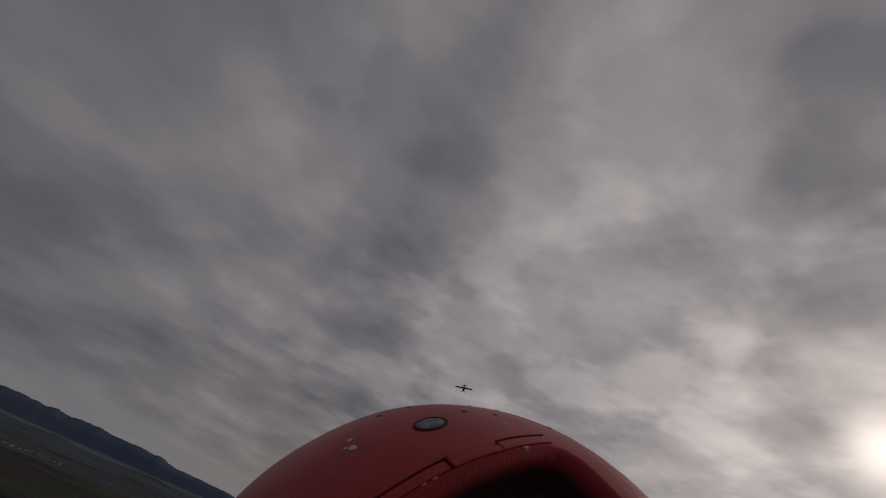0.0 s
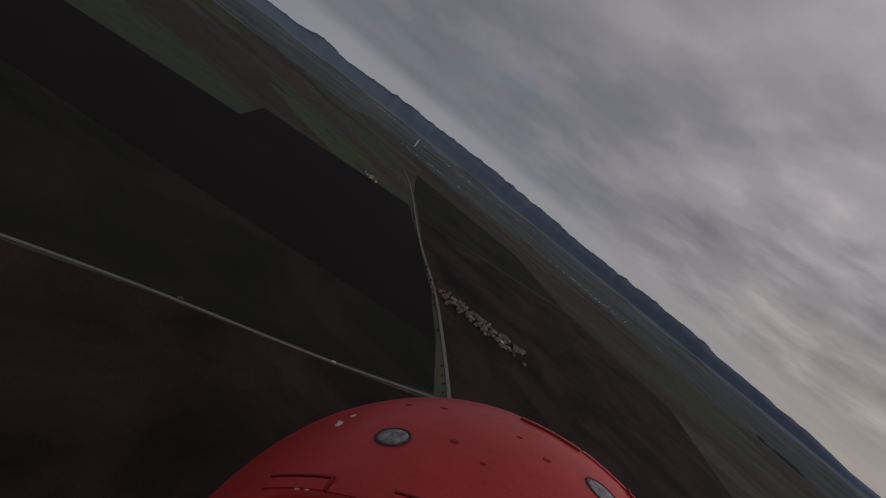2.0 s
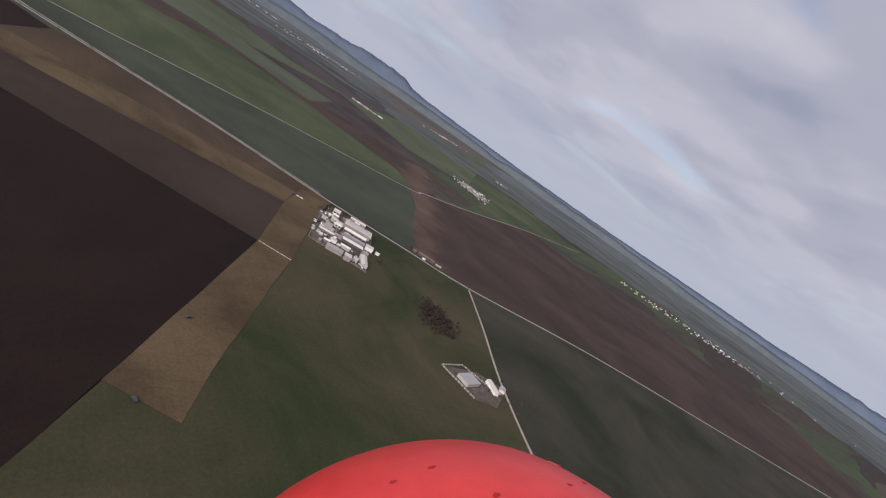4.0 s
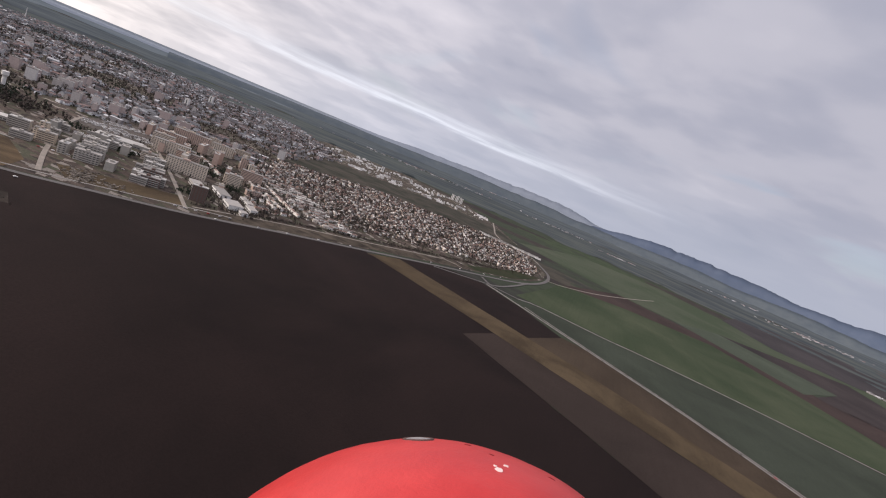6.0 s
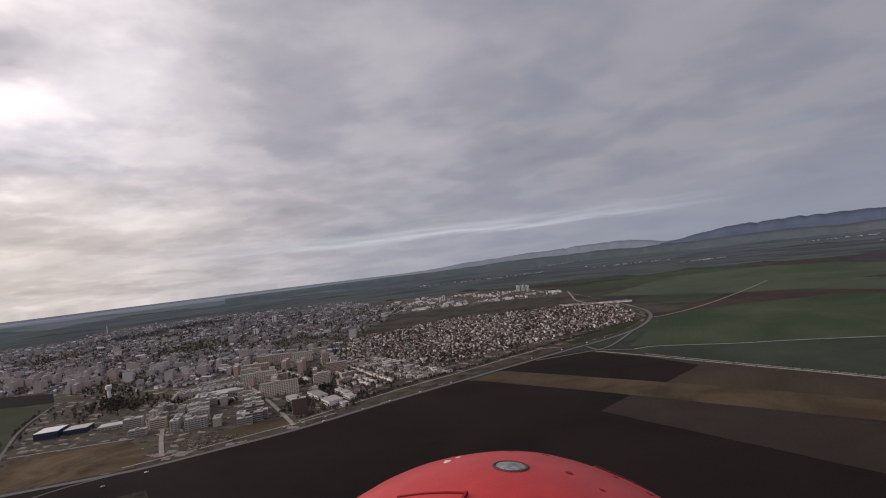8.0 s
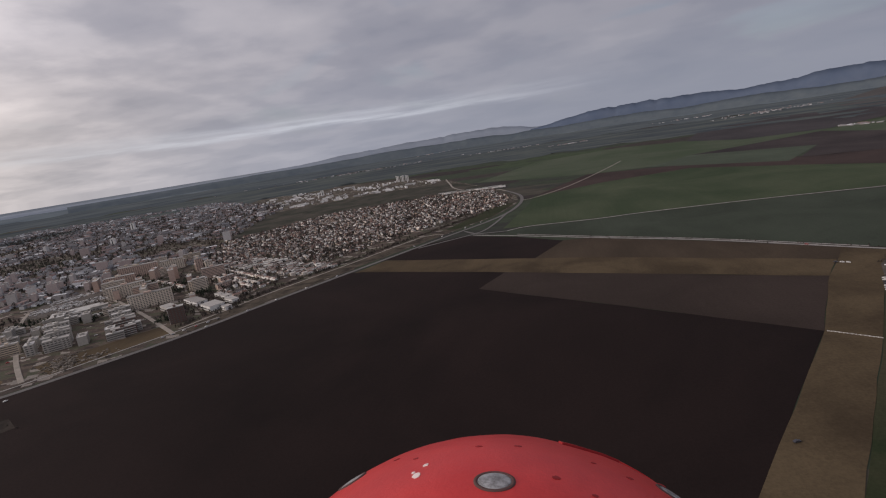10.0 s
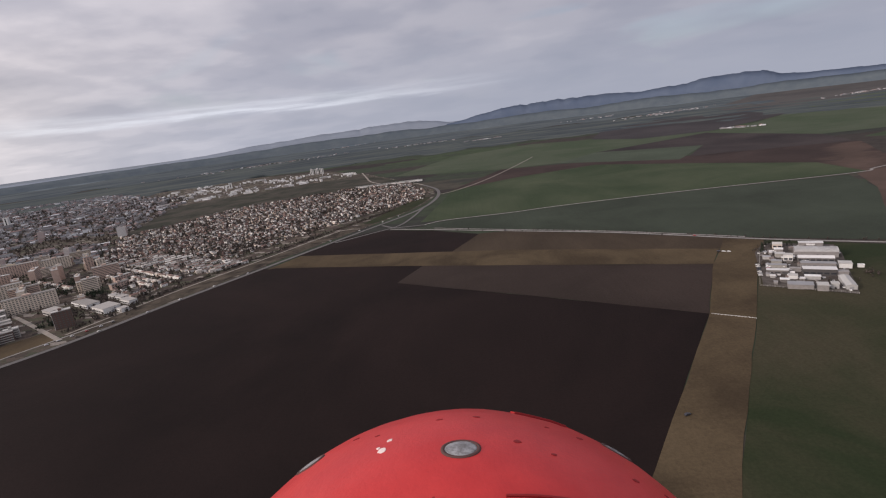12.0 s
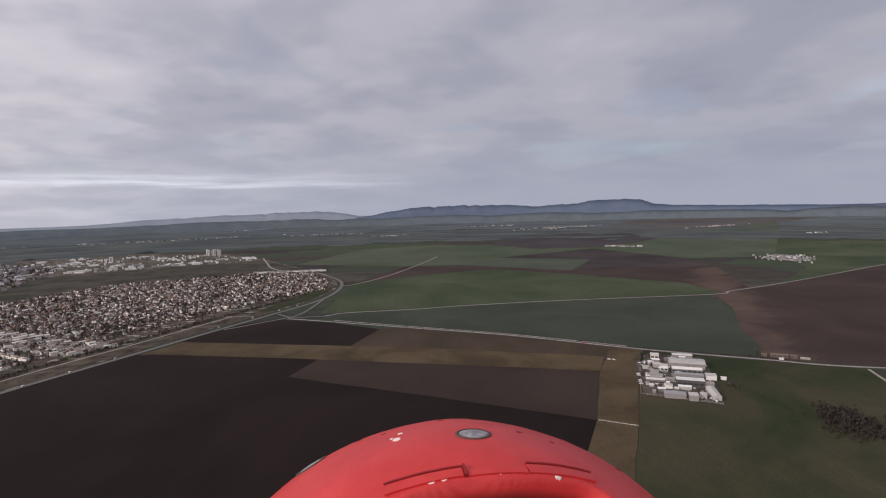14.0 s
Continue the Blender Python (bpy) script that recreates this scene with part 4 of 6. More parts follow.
def build_nose():
    t = thing("aircraft_nose", Matrix.Translation(NOSE_AT), "rounded red painted foam nose of a model aircraft in flight, chipped", "aircraft nose")
    bm = bmesh.new()
    bmesh.ops.create_uvsphere(bm, u_segments=360, v_segments=220, radius=1.0)
    for v in bm.verts:
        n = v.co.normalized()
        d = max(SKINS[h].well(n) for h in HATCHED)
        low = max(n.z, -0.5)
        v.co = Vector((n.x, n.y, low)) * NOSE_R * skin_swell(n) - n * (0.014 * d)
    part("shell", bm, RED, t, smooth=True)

    def disc(skin, r, out, material, name, label="", dome=0.0, rim=False):
        bm = bmesh.new()
        c, q = skin.on(0, 0, out), Matrix((skin.side, skin.ahead, skin.up)).transposed()
        rings = [(0.0, dome), (0.55, dome * 0.8), (0.9, dome * 0.3), (1.0, 0.0), (1.0, -0.004)] if not rim else [(0.80, -0.004), (0.82, 0.0001), (0.92, 0.0002), (1.0, 0.0), (1.02, -0.004)]
        # squeezed to 0.8 fore and aft, to fit the camera's view of the cap
        rows = [[bm.verts.new(c + q @ Vector((math.cos(k * math.pi / 16) * r * s, math.sin(k * math.pi / 16) * r * s * 0.8, h))) for k in range(32)] for s, h in rings]
        for a, b in zip(rows, rows[1:]):
            for k in range(32):
                bm.faces.new((a[k], b[k], b[(k + 1) % 32], a[(k + 1) % 32]))
        bmesh.ops.remove_doubles(bm, verts=bm.verts, dist=1e-6)
        bmesh.ops.recalc_face_normals(bm, faces=bm.faces)
        return part(name, bm, material, t, label, smooth=True)

    def fleck(skin, x, y, w, h, material, name, label, seed):
        rnd = random.Random(seed)
        bm = bmesh.new()
        pts = []
        for k in range(11):
            a, s = 2 * math.pi * k / 11, 0.6 + 0.5 * rnd.random()
            pts.append((x + math.cos(a) * w * s, y + math.sin(a) * h * s))
        top = [bm.verts.new(skin.on(*q, 0.00015)) for q in pts]
        low = [bm.verts.new(skin.on(*q, -0.001)) for q in pts]
        mid = bm.verts.new(skin.on(x, y, 0.0002))
        for k in range(11):
            j = (k + 1) % 11
            bm.faces.new((mid, top[k], top[j]))
            bm.faces.new((top[k], low[k], low[j], top[j]))
        bmesh.ops.recalc_face_normals(bm, faces=bm.faces)
        part(name, bm, material, t, label)

    def lip(skin, x0, x1, y0, y1, rise, name, material, out, label):
        bm = bmesh.new()
        rows = []
        n = 14
        for k in range(n + 1):
            x, d = x0 + (x1 - x0) * k / n, rise * k / n
            rows.append([bm.verts.new(skin.on(x, y + d, o)) for y, o in ((y0, -0.0010), (y0, out), ((2 * y0 + y1) / 3, out * 1.1), ((y0 + 2 * y1) / 3, out * 1.1), (y1, out), (y1, -0.0010))])
        for a, b in zip(rows, rows[1:]):
            for j in range(5):
                bm.faces.new((a[j], a[j + 1], b[j + 1], b[j]))
        bm.faces.new(rows[0])
        bm.faces.new(rows[-1][::-1])
        bmesh.ops.recalc_face_normals(bm, faces=bm.faces)
        part(name, bm, material, t, label)

    # every cap copy repeats the chips and scuffs, to fit the view there
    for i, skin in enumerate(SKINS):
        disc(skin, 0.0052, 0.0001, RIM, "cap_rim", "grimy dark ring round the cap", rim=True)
        disc(skin, 0.0042, 0.0001, BOLT, "cap", "dull grey oval metal cap", dome=0.0004)
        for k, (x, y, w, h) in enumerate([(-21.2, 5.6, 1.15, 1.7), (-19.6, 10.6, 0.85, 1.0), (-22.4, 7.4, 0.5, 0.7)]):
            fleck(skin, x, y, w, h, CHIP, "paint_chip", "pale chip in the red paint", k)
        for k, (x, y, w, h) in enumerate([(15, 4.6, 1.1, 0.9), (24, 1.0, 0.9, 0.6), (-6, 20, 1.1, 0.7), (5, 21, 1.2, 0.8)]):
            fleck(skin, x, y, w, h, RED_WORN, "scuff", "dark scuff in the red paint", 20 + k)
        if i in HATCHED:
            # raised lips in front of the hatch well, with dark seams over them
            lip(skin, -26, -6.6, -16.6, -17.1, 0.0, "hatch_seam", RED_WORN, 0.0007, "dark seam over the hatch")
            lip(skin, -6.9, -6.3, -16.6, -20.6, 0.0, "hatch_seam", RED_WORN, 0.0010, "dark seam over the hatch")
            lip(skin, 9.5, 28, -16.4, -16.9, 1.8, "hatch_seam", RED_WORN, 0.0007, "dark seam over the hatch")
            lip(skin, -26, -7.2, -17.4, -20.4, 0.0, "hatch_lip", RED, 0.0005, "worn red hatch lip")
            lip(skin, -6.0, 9, -18.4, -20.6, 0.0, "hatch_lip", RED, 0.0005, "worn red hatch lip")
            lip(skin, 9.5, 28, -17.2, -20.4, 1.8, "hatch_lip", RED, 0.0005, "worn red hatch lip")
            for k, (x, w) in enumerate([(-15, 1.4), (-12, 0.8), (2, 0.9), (17, 1.0)]):
                fleck(skin, x, -20.3, w, 0.5, CHIP, "paint_chip", "pale worn edge of the hatch", 40 + k)


build_nose()


# ---------------------------------------------------------------- the other aircraft in the sky
def build_aircraft():
    az, el, far = 152.5, 17.9, 36.0
    at = Vector((0, 0, EYE)) + far * Vector((-math.sin(radians(az)) * math.cos(radians(el)), math.cos(radians(az)) * math.cos(radians(el)), math.sin(radians(el))))
    dark = plain("dark_airframe", (0.05, 0.048, 0.05), 0.6, 0.0, 3.0, 0.3)
    t = thing("model_aircraft", Matrix.Translation(at) @ pose(0, 0, 0, 8, 10, az + 180) @ Matrix.Scale(0.8, 4), "small dark high-wing model aircraft flying under the clouds", "aircraft")
    bm = bmesh.new()
    for (y0, r0), (y1, r1) in zip([(-0.45, 0.02), (-0.40, 0.07), (-0.1, 0.09), (0.3, 0.05)], [(-0.40, 0.07), (-0.1, 0.09), (0.3, 0.05), (0.62, 0.02)]):
        tube(bm, (0, y0, 0), (0, y1, 0), r0, r1, 10)
    part("fuselage", bm, dark, t)
    for s in (-1, 1):
        bm = bmesh.new()
        prism(bm, [(0, -0.22), (s * 0.72, -0.20), (s * 0.75, 0.0), (0, 0.04)][::s], 0.10, 0.125)
        part("wing", bm, dark, t)
        bm = bmesh.new()
        prism(bm, [(0, 0.48), (s * 0.24, 0.50), (s * 0.24, 0.60), (0, 0.62)][::s], 0.02, 0.03)
        part("tailplane", bm, dark, t)
        bm = bmesh.new()
        tube(bm, (0, -0.2, -0.05), (s * 0.16, -0.22, -0.19), 0.010, 0.010, 6)
        tube(bm, (s * 0.145, -0.22, -0.19), (s * 0.175, -0.22, -0.19), 0.05, 0.05, 12)
        part("wheel", bm, dark, t)
        bm = bmesh.new()
        tube(bm, (s * 0.04, -0.12, -0.04), (s * 0.36, -0.12, 0.10), 0.007, 0.007, 6)
        part("strut", bm, dark, t)
    bm = bmesh.new()
    box(bm, -0.01, 0.44, 0.0, 0.01, 0.62, 0.20)
    part("fin", bm, dark, t)
    part("propeller", boxed(-0.14, -0.47, -0.012, 0.14, -0.455, 0.012), dark, t)


build_aircraft()

STREET = surface("worn_street", lambda n: n.ramp(n.noise(spot(n), 0.2, 5, 0.7), [(0.3, (0.11, 0.10, 0.095)), (0.7, (0.20, 0.185, 0.17))]), 0.9)

# ---------------------------------------------------------------- trees
def tree_mesh(seed, h, r, n, low=0.25, leaf=1.0):
    """Bare crown: short forked twigs and small tufts in an uneven cloud; and the trunk with limbs."""
    rnd = random.Random(seed)
    trunk = bmesh.new()
    tube(trunk, (0, 0, 0), (0, 0, h * 0.45), r * 0.10, r * 0.06, 6)
    for k in range(5):
        a = rnd.random() * 6.28
        z = h * (0.3 + 0.2 * rnd.random())
        tube(trunk, (0, 0, z), (math.cos(a) * r * 0.6, math.sin(a) * r * 0.6, z + h * 0.3), r * 0.05, r * 0.015, 5)
    tube(trunk, (0, 0, h * 0.45), (r * 0.1, 0, h * 0.9), r * 0.06, r * 0.012, 5)
    crown = bmesh.new()
    for k in range(n):
        u, a = rnd.uniform(-1, 1), rnd.random() * 6.28
        s = math.sqrt(1 - u * u) * r * rnd.uniform(0.35, 1.08) * (0.8 + 0.35 * math.sin(2 * a + seed))
        c = Vector((math.cos(a) * s, math.sin(a) * s, h * (low + (1 - low) * (0.5 + 0.5 * u * rnd.uniform(0.6, 1.0)))))
        q = Euler((rnd.random() * 6, rnd.random() * 6, rnd.random() * 6)).to_matrix()
        w = r * rnd.uniform(0.10, 0.24) * leaf
        pts = [crown.verts.new(c + q @ Vector(p) * w) for p in ((1, 0, 0.1), (0.1, 0.55, -0.2), (-0.9, 0.1, 0.2), (-0.1, -0.6, 0.5))]
        crown.faces.new(pts[:3])
        crown.faces.new((pts[0], pts[2], pts[3]))
    return trunk, crown


def make_tree(seed, h, r, label, material, n=120):
    t = thing("tree", Matrix.Identity(4), label, "tree", "trees along the roads")
    a, b = tree_mesh(seed, h, r, n)
    part("trunk", a, BARK, t)
    part("crown", b, material, t)
    return t


tree_kinds = [make_tree(1, 8, 3.2, "bare brown winter tree beside the road", TWIGS), make_tree(2, 6, 2.6, "low bare winter tree beside the road", TWIGS),
              make_tree(3, 10, 3.4, "tall bare winter tree beside the road", TWIGS), make_tree(4, 7, 2.0, "dark evergreen tree beside buildings", EVERGREEN, 200)]
TREE_SHAPES = []
for seed, h, r in ((5, 8, 3.4), (6, 6, 2.8), (7, 10, 3.6), (8, 7, 3.0)):
    trunk, crown = tree_mesh(seed, h, r, 22, 0.1, 2.2)
    TREE_SHAPES.append(np.array([v.co[:] for v in crown.verts]))
    trunk.free()
    crown.free()
used_first = [False] * 4


def plant(x, y, kind, s=1.0, rz=0.0):
    x, y = on_land(x, y)
    m = pose(x, y, land_z(x, y), 0, 0, rz)
    if not used_first[kind]:
        used_first[kind] = True
        tree_kinds[kind].matrix_basis = m @ Matrix.Scale(s, 4)
        return
    o = copy_thing(tree_kinds[kind], m)
    o.scale = (s, s, s)


class Crowd:
    """Many alike small things joined into one mesh."""

    def __init__(self):
        self.v, self.f, self.m, self.n = [], [], [], 0

    def add(self, verts, faces, slot=0):
        self.v.append(verts)
        self.f.extend([tuple(i + self.n for i in f) for f in faces])
        self.m.extend([slot] * len(faces))
        self.n += len(verts)

    def done(self, name, mats, label, category):
        ob = raw_ob(name, np.concatenate(self.v).tolist(), self.f, mats, self.m)
        return tagged(ob, label, category, kind="stuff")


def scatter_tree(crowd, rnd, x, y, s):
    x, y = on_land(x, y)
    s *= squash(math.hypot(x, y))
    sub = rnd.choice(TREE_SHAPES)
    a = rnd.random() * 6.28
    c, d = math.cos(a), math.sin(a)
    p = np.stack([sub[:, 0] * c - sub[:, 1] * d, sub[:, 0] * d + sub[:, 1] * c, sub[:, 2]], 1) * s + (x, y, land_z(x, y))
    crowd.add(p, [f for i in range(len(sub) // 4) for f in ((4 * i, 4 * i + 1, 4 * i + 2), (4 * i, 4 * i + 2, 4 * i + 3))])


rnd = random.Random(5)


def along(points, gap, off, kinds, s=(0.7, 1.1), skip=0.2):
    line = glide(points, 4.0)
    d = 0.0
    for a, b in zip(line, line[1:]):
        d += (b - a).length
        if d >= gap:
            d = 0.0
            if rnd.random() < skip:
                continue
            w = (b - a).normalized()
            side = Vector((-w.y, w.x, 0)) * (off * rnd.choice((-1, 1)) + rnd.uniform(-1.0, 1.0))
            plant(a.x + side.x, a.y + side.y, rnd.choice(kinds), rnd.uniform(*s), rnd.random() * 360)


along([(-392, 69), (-492, 146), (-575, 190), (-745, 290), (-950, 432)], 9, 7.5, (0, 1, 2), (0.7, 1.15))
along([(63, -337), (122, -422), (224, -558), (354, -706), (500, -890)], 12, 6.5, (0, 1, 2), (0.5, 0.9))
along([(-60, 690), (40, 630), (164, 560), (280, 480)], 13, 5.0, (1, 1, 3), (0.3, 0.6), 0.45)

# ---------------------------------------------------------------- houses
HOUSE_GROUP = "houses of the suburb"


def make_house(w, d, h, rise, flat, label, wall=PLASTER, tiles=TILES, group=HOUSE_GROUP):
    t = thing("house", Matrix.Identity(4), label, "house", group)
    bm = bmesh.new()
    if flat:
        box(bm, -w / 2, -d / 2, 0, w / 2, d / 2, h)
        part("wall", bm, wall, t)
        bm = bmesh.new()
        box(bm, -w / 2 - 0.25, -d / 2 - 0.25, h + 0.003, w / 2 + 0.25, d / 2 + 0.25, h + 0.35)
        roof = part("roof", bm, FLAT_ROOF, t)
    else:
        gabled_body(bm, w, d, h, rise)
        part("wall", bm, wall, t)
        bm = bmesh.new()
        gable(bm, w, d, h + 0.02, rise)
        roof = part("roof", bm, tiles, t)
    part("chimney", boxed(w * 0.18, -0.4, h + (0.2 if flat else rise * 0.7), w * 0.18 + 0.8, 0.4, h + (1.4 if flat else rise + 0.9)), CONCRETE, roof)
    for s in (-1, 1):
        for k in ((-1, 1) if group == HOUSE_GROUP else (0.3,)):
            part("window", boxed(k * w * 0.22 - 0.7, s * d / 2 - 0.06, 1.1, k * w * 0.22 + 0.7, s * d / 2 + 0.06, 2.5), GLASS_BAND, t)
    return t


HOUSES = [make_house(8.6, 7.2, 3.4, 2.7, False, "plastered family house with a brown tiled gable roof"), make_house(7.6, 7, 4.8, 2.3, False, "two-storey plastered house with a tiled roof"),
          make_house(10.5, 6.6, 3.1, 2.4, False, "long low plastered house with a tiled roof"), make_house(8, 8, 4.8, 0, True, "pale flat-roofed box house"), make_house(12, 7.4, 5.2, 1.8, False, "wide pale row house with a low tiled roof"),
          make_house(12, 7.4, 5.2, 1.5, False, "white terraced house in a straight row", TERRACE_WALL, TERRACE_ROOF, "terraced houses in rows")]
SUBURB = [(-405, 500), (-352, 525), (-305, 618), (-252, 716), (-200, 815), (-138, 917), (-104, 1010), (-102, 1120), (-165, 1322), (-354, 1352), (-615, 1215), (-745, 960), (-640, 770), (-535, 640), (-470, 560)]
along_u = Vector((0.47, 0.883))
across_v = Vector((-0.883, 0.47))
origin = Vector((-400, 500))
plots, joined = [], []


def leafy(x, y):
    """Where old gardens grow thick between the houses, above 0."""
    return noise.noise(Vector((x * 0.021, y * 0.021, 2))) + 0.6 * noise.noise(Vector((x * 0.008, y * 0.008, 5))) - 0.12


TERRACES = [(-580, 700), (-515, 606), (-412, 536), (-372, 560), (-322, 622), (-520, 760)]
rnd = random.Random(11)
street = math.degrees(math.atan2(along_u.y, along_u.x))
for i in range(-19, 132):        # scattered family houses
    for j in range(0, 80):
        u = i * 9.2 + rnd.uniform(-4.0, 4.0)
        v = j * 12.8 + (2.6 if j % 2 else -1.8) + rnd.uniform(-2.6, 2.6)
        bend = 30 * math.sin(u * 0.006 + j * 0.1)
        p = origin + along_u * u + across_v * (v + bend)
        if (inside(p.x, p.y, TERRACES) and (i + j) % 3) or not inside(p.x, p.y, SUBURB) or rnd.random() < 0.20 + 0.9 * max(0.0, leafy(p.x, p.y)):
            continue
        plots.append((p.x, p.y, street + rnd.choice((0, 0, 90)) + rnd.uniform(-14, 14), rnd.randrange(5), 0.44 + 0.50 * rnd.random() ** 1.6))
def terrace(p, q, step=7.1):
    """A straight row of joined houses from p to q."""
    p, q = Vector(p), Vector(q)
    n = int((q - p).length / step)
    for k in range(n):
        c = p.lerp(q, (k + 0.5) / n)
        if rnd.random() > 0.15:
            joined.append((c.x, c.y, math.degrees(math.atan2(q.y - p.y, q.x - p.x)), 5, rnd.uniform(0.79, 0.83)))


for k in range(14):
    a = Vector((-558, 700)).lerp(Vector((-352, 575)), k / 13)
    terrace(a, a + Vector((0.72, 0.69)) * rnd.uniform(44, 64))
terrace((-576, 694), (-378, 566))
terrace((-548, 656), (-400, 556))
terrace((-518, 622), (-404, 546))
terrace((-640, 640), (-535, 580))
plots.sort(key=lambda p: math.hypot(p[0], p[1]))
NEAR = max(60, 320 - len(joined))
plots = joined + plots
NEAR += len(joined)
first = [True] * 6
for x, y, rz, k, s in plots[:NEAR]:
    m = pose(*on_land(x, y), 0.1, 0, 0, rz)
    if first[k]:
        first[k] = False
        HOUSES[k].matrix_basis = m
    else:
        o = copy_thing(HOUSES[k], m)
        o.scale = (s, s, s * rnd.uniform(0.9, 1.1))


def crowd_house(crowd, rnd, x, y, rz, w, d, h, rise):
    """Walls (slot 0) and a pitched or flat roof (slot 1 or 2)."""
    c, s = math.cos(radians(rz)), math.sin(radians(rz))
    x, y = on_land(x, y)
    z, k = land_z(x, y), squash(math.hypot(x, y))

    def put(pts):
        a = np.array(pts, float) * k
        return np.stack([a[:, 0] * c - a[:, 1] * s + x, a[:, 0] * s + a[:, 1] * c + y, a[:, 2] + z], 1)
    w, d = w / 2, d / 2
    if rise:
        crowd.add(put([(-w, -d, -1), (w, -d, -1), (w, d, -1), (-w, d, -1), (-w, -d, h), (w, -d, h), (w, d, h), (-w, d, h), (-w, 0, h + rise), (w, 0, h + rise)]),
                  [(0, 1, 5, 4), (2, 3, 7, 6), (1, 2, 6, 9, 5), (3, 0, 4, 8, 7)], 0)
        o = 0.5
        crowd.add(put([(-w - o, -d - o, h - 0.3), (w + o, -d - o, h - 0.3), (w + o, 0, h + rise + 0.2), (-w - o, 0, h + rise + 0.2), (w + o, d + o, h - 0.3), (-w - o, d + o, h - 0.3)]),
                  [(0, 1, 2, 3), (3, 2, 4, 5)], 1)
    else:
        crowd.add(put([(-w, -d, -1), (w, -d, -1), (w, d, -1), (-w, d, -1), (-w, -d, h), (w, -d, h), (w, d, h), (-w, d, h)]), [(0, 1, 5, 4), (1, 2, 6, 5), (2, 3, 7, 6), (3, 0, 4, 7)], 0)
        o = 0.3
        crowd.add(put([(-w - o, -d - o, h), (w + o, -d - o, h), (w + o, d + o, h), (-w - o, d + o, h), (-w - o, -d - o, h + 0.5), (w + o, -d - o, h + 0.5), (w + o, d + o, h + 0.5), (-w - o, d + o, h + 0.5)]),
                  [(4, 5, 6, 7), (0, 1, 5, 4), (1, 2, 6, 5), (2, 3, 7, 6), (3, 0, 4, 7)], 2)


crowd = Crowd()
for x, y, rz, k, s in plots[NEAR:]:
    w, d, h, r = ((8.6, 7.2, 3.4, 2.7), (7.6, 7, 4.8, 2.3), (10.5, 6.6, 3.1, 2.4), (8, 8, 4.8, 0), (12, 7.4, 5.2, 1.8))[k]
    crowd_house(crowd, rnd, x, y, rz, w * s, d * s, h, r)
# sheds and garages in the gardens
for x, y, rz, k, s in plots:
    for q in range(1):
        crowd_house(crowd, rnd, x + rnd.uniform(-9, 9), y + rnd.uniform(-9, 9), rz, rnd.uniform(2.5, 5), rnd.uniform(2.5, 4), 2.3, rnd.choice((0, 1.0)))
crowd.done("suburb_houses", [PLASTER, TILES, FLAT_ROOF], "dense rows of pale houses with brown roofs", "houses")

# old town beyond, thinning out
OLD = [(-790, 560), (-1000, 500), (-1140, 535), (-1360, 495), (-1620, 445), (-1850, 320), (-2700, 480), (-2850, 1000), (-2650, 1900), (-1700, 2250), (-1000, 1700), (-760, 1000), (-650, 790), (-700, 640)]
crowd = Crowd()
rnd = random.Random(21)
made = 0
while made < 9000:
    x, y = rnd.uniform(-2850, -600), rnd.uniform(90, 2300)
    if not inside(x, y, OLD):
        continue
    dens = noise.noise(Vector((x * 0.0035, y * 0.0035, 4)))
    if dens < -0.28 or rnd.random() < 0.15:
        made += 0.2
        continue
    rz = 28 + 40 * noise.noise(Vector((x * 0.0012, y * 0.0012, 9))) + rnd.choice((0, 90))
    u = rnd.random()
    if u < 0.80:
        crowd_house(crowd, rnd, x, y, rz, rnd.uniform(7, 13), rnd.uniform(6, 8), rnd.uniform(3, 6), rnd.choice((2.0, 2.4, 2.8)))
    elif u < 0.95:
        crowd_house(crowd, rnd, x, y, rz, rnd.uniform(16, 34), rnd.uniform(8, 11), rnd.uniform(6, 11), rnd.choice((0, 0, 3)))
    else:
        crowd_house(crowd, rnd, x, y, rz, rnd.uniform(22, 45), rnd.uniform(10, 20), rnd.uniform(4, 7), 0)
    made += 1
crowd.done("old_town", [OLD_PLASTER, OLD_TILES, OLD_TILES], "wide town of pale houses with red and brown roofs", "town")

# works and sheds on the far side of the suburb
crowd = Crowd()
made = 0
WORKS = [(-950, 1480), (-700, 1640), (-420, 1760), (-430, 1900), (-700, 2080), (-1150, 2150), (-1350, 1800)]
while made < 330:
    x, y = rnd.uniform(-1350, -400), rnd.uniform(1450, 2150)
    if not inside(x, y, WORKS) or noise.noise(Vector((x * 0.009, y * 0.009, 7))) < -0.12:
        continue
    k = rnd.random() ** 2
    crowd_house(crowd, rnd, x, y, 20 + rnd.choice((0, 90)) + rnd.uniform(-6, 6), 5 + 30 * k + rnd.uniform(0, 5), 4 + 7 * k, rnd.uniform(3, 6) + 4 * k * rnd.random(), rnd.choice((0, 0, 1.5)))
    made += 1
crowd.done("works_sheds", [SHED_WALL, SHED_ROOF, SHED_ROOF], "white sheds and warehouses beyond the suburb", "warehouses")
crowd = Crowd()
for k in range(40):
    x = -140 - k * 4.5 + rnd.uniform(-2, 2)
    crowd_house(crowd, rnd, x, 1362 + rnd.uniform(-6, 6) - 0.05 * k, 10, rnd.uniform(12, 24), 10, 5, 0)
crowd.done("white_row", [SHED_WALL, SHEET, SHEET], "long white row of new houses", "houses")

# far villages
crowd = Crowd()


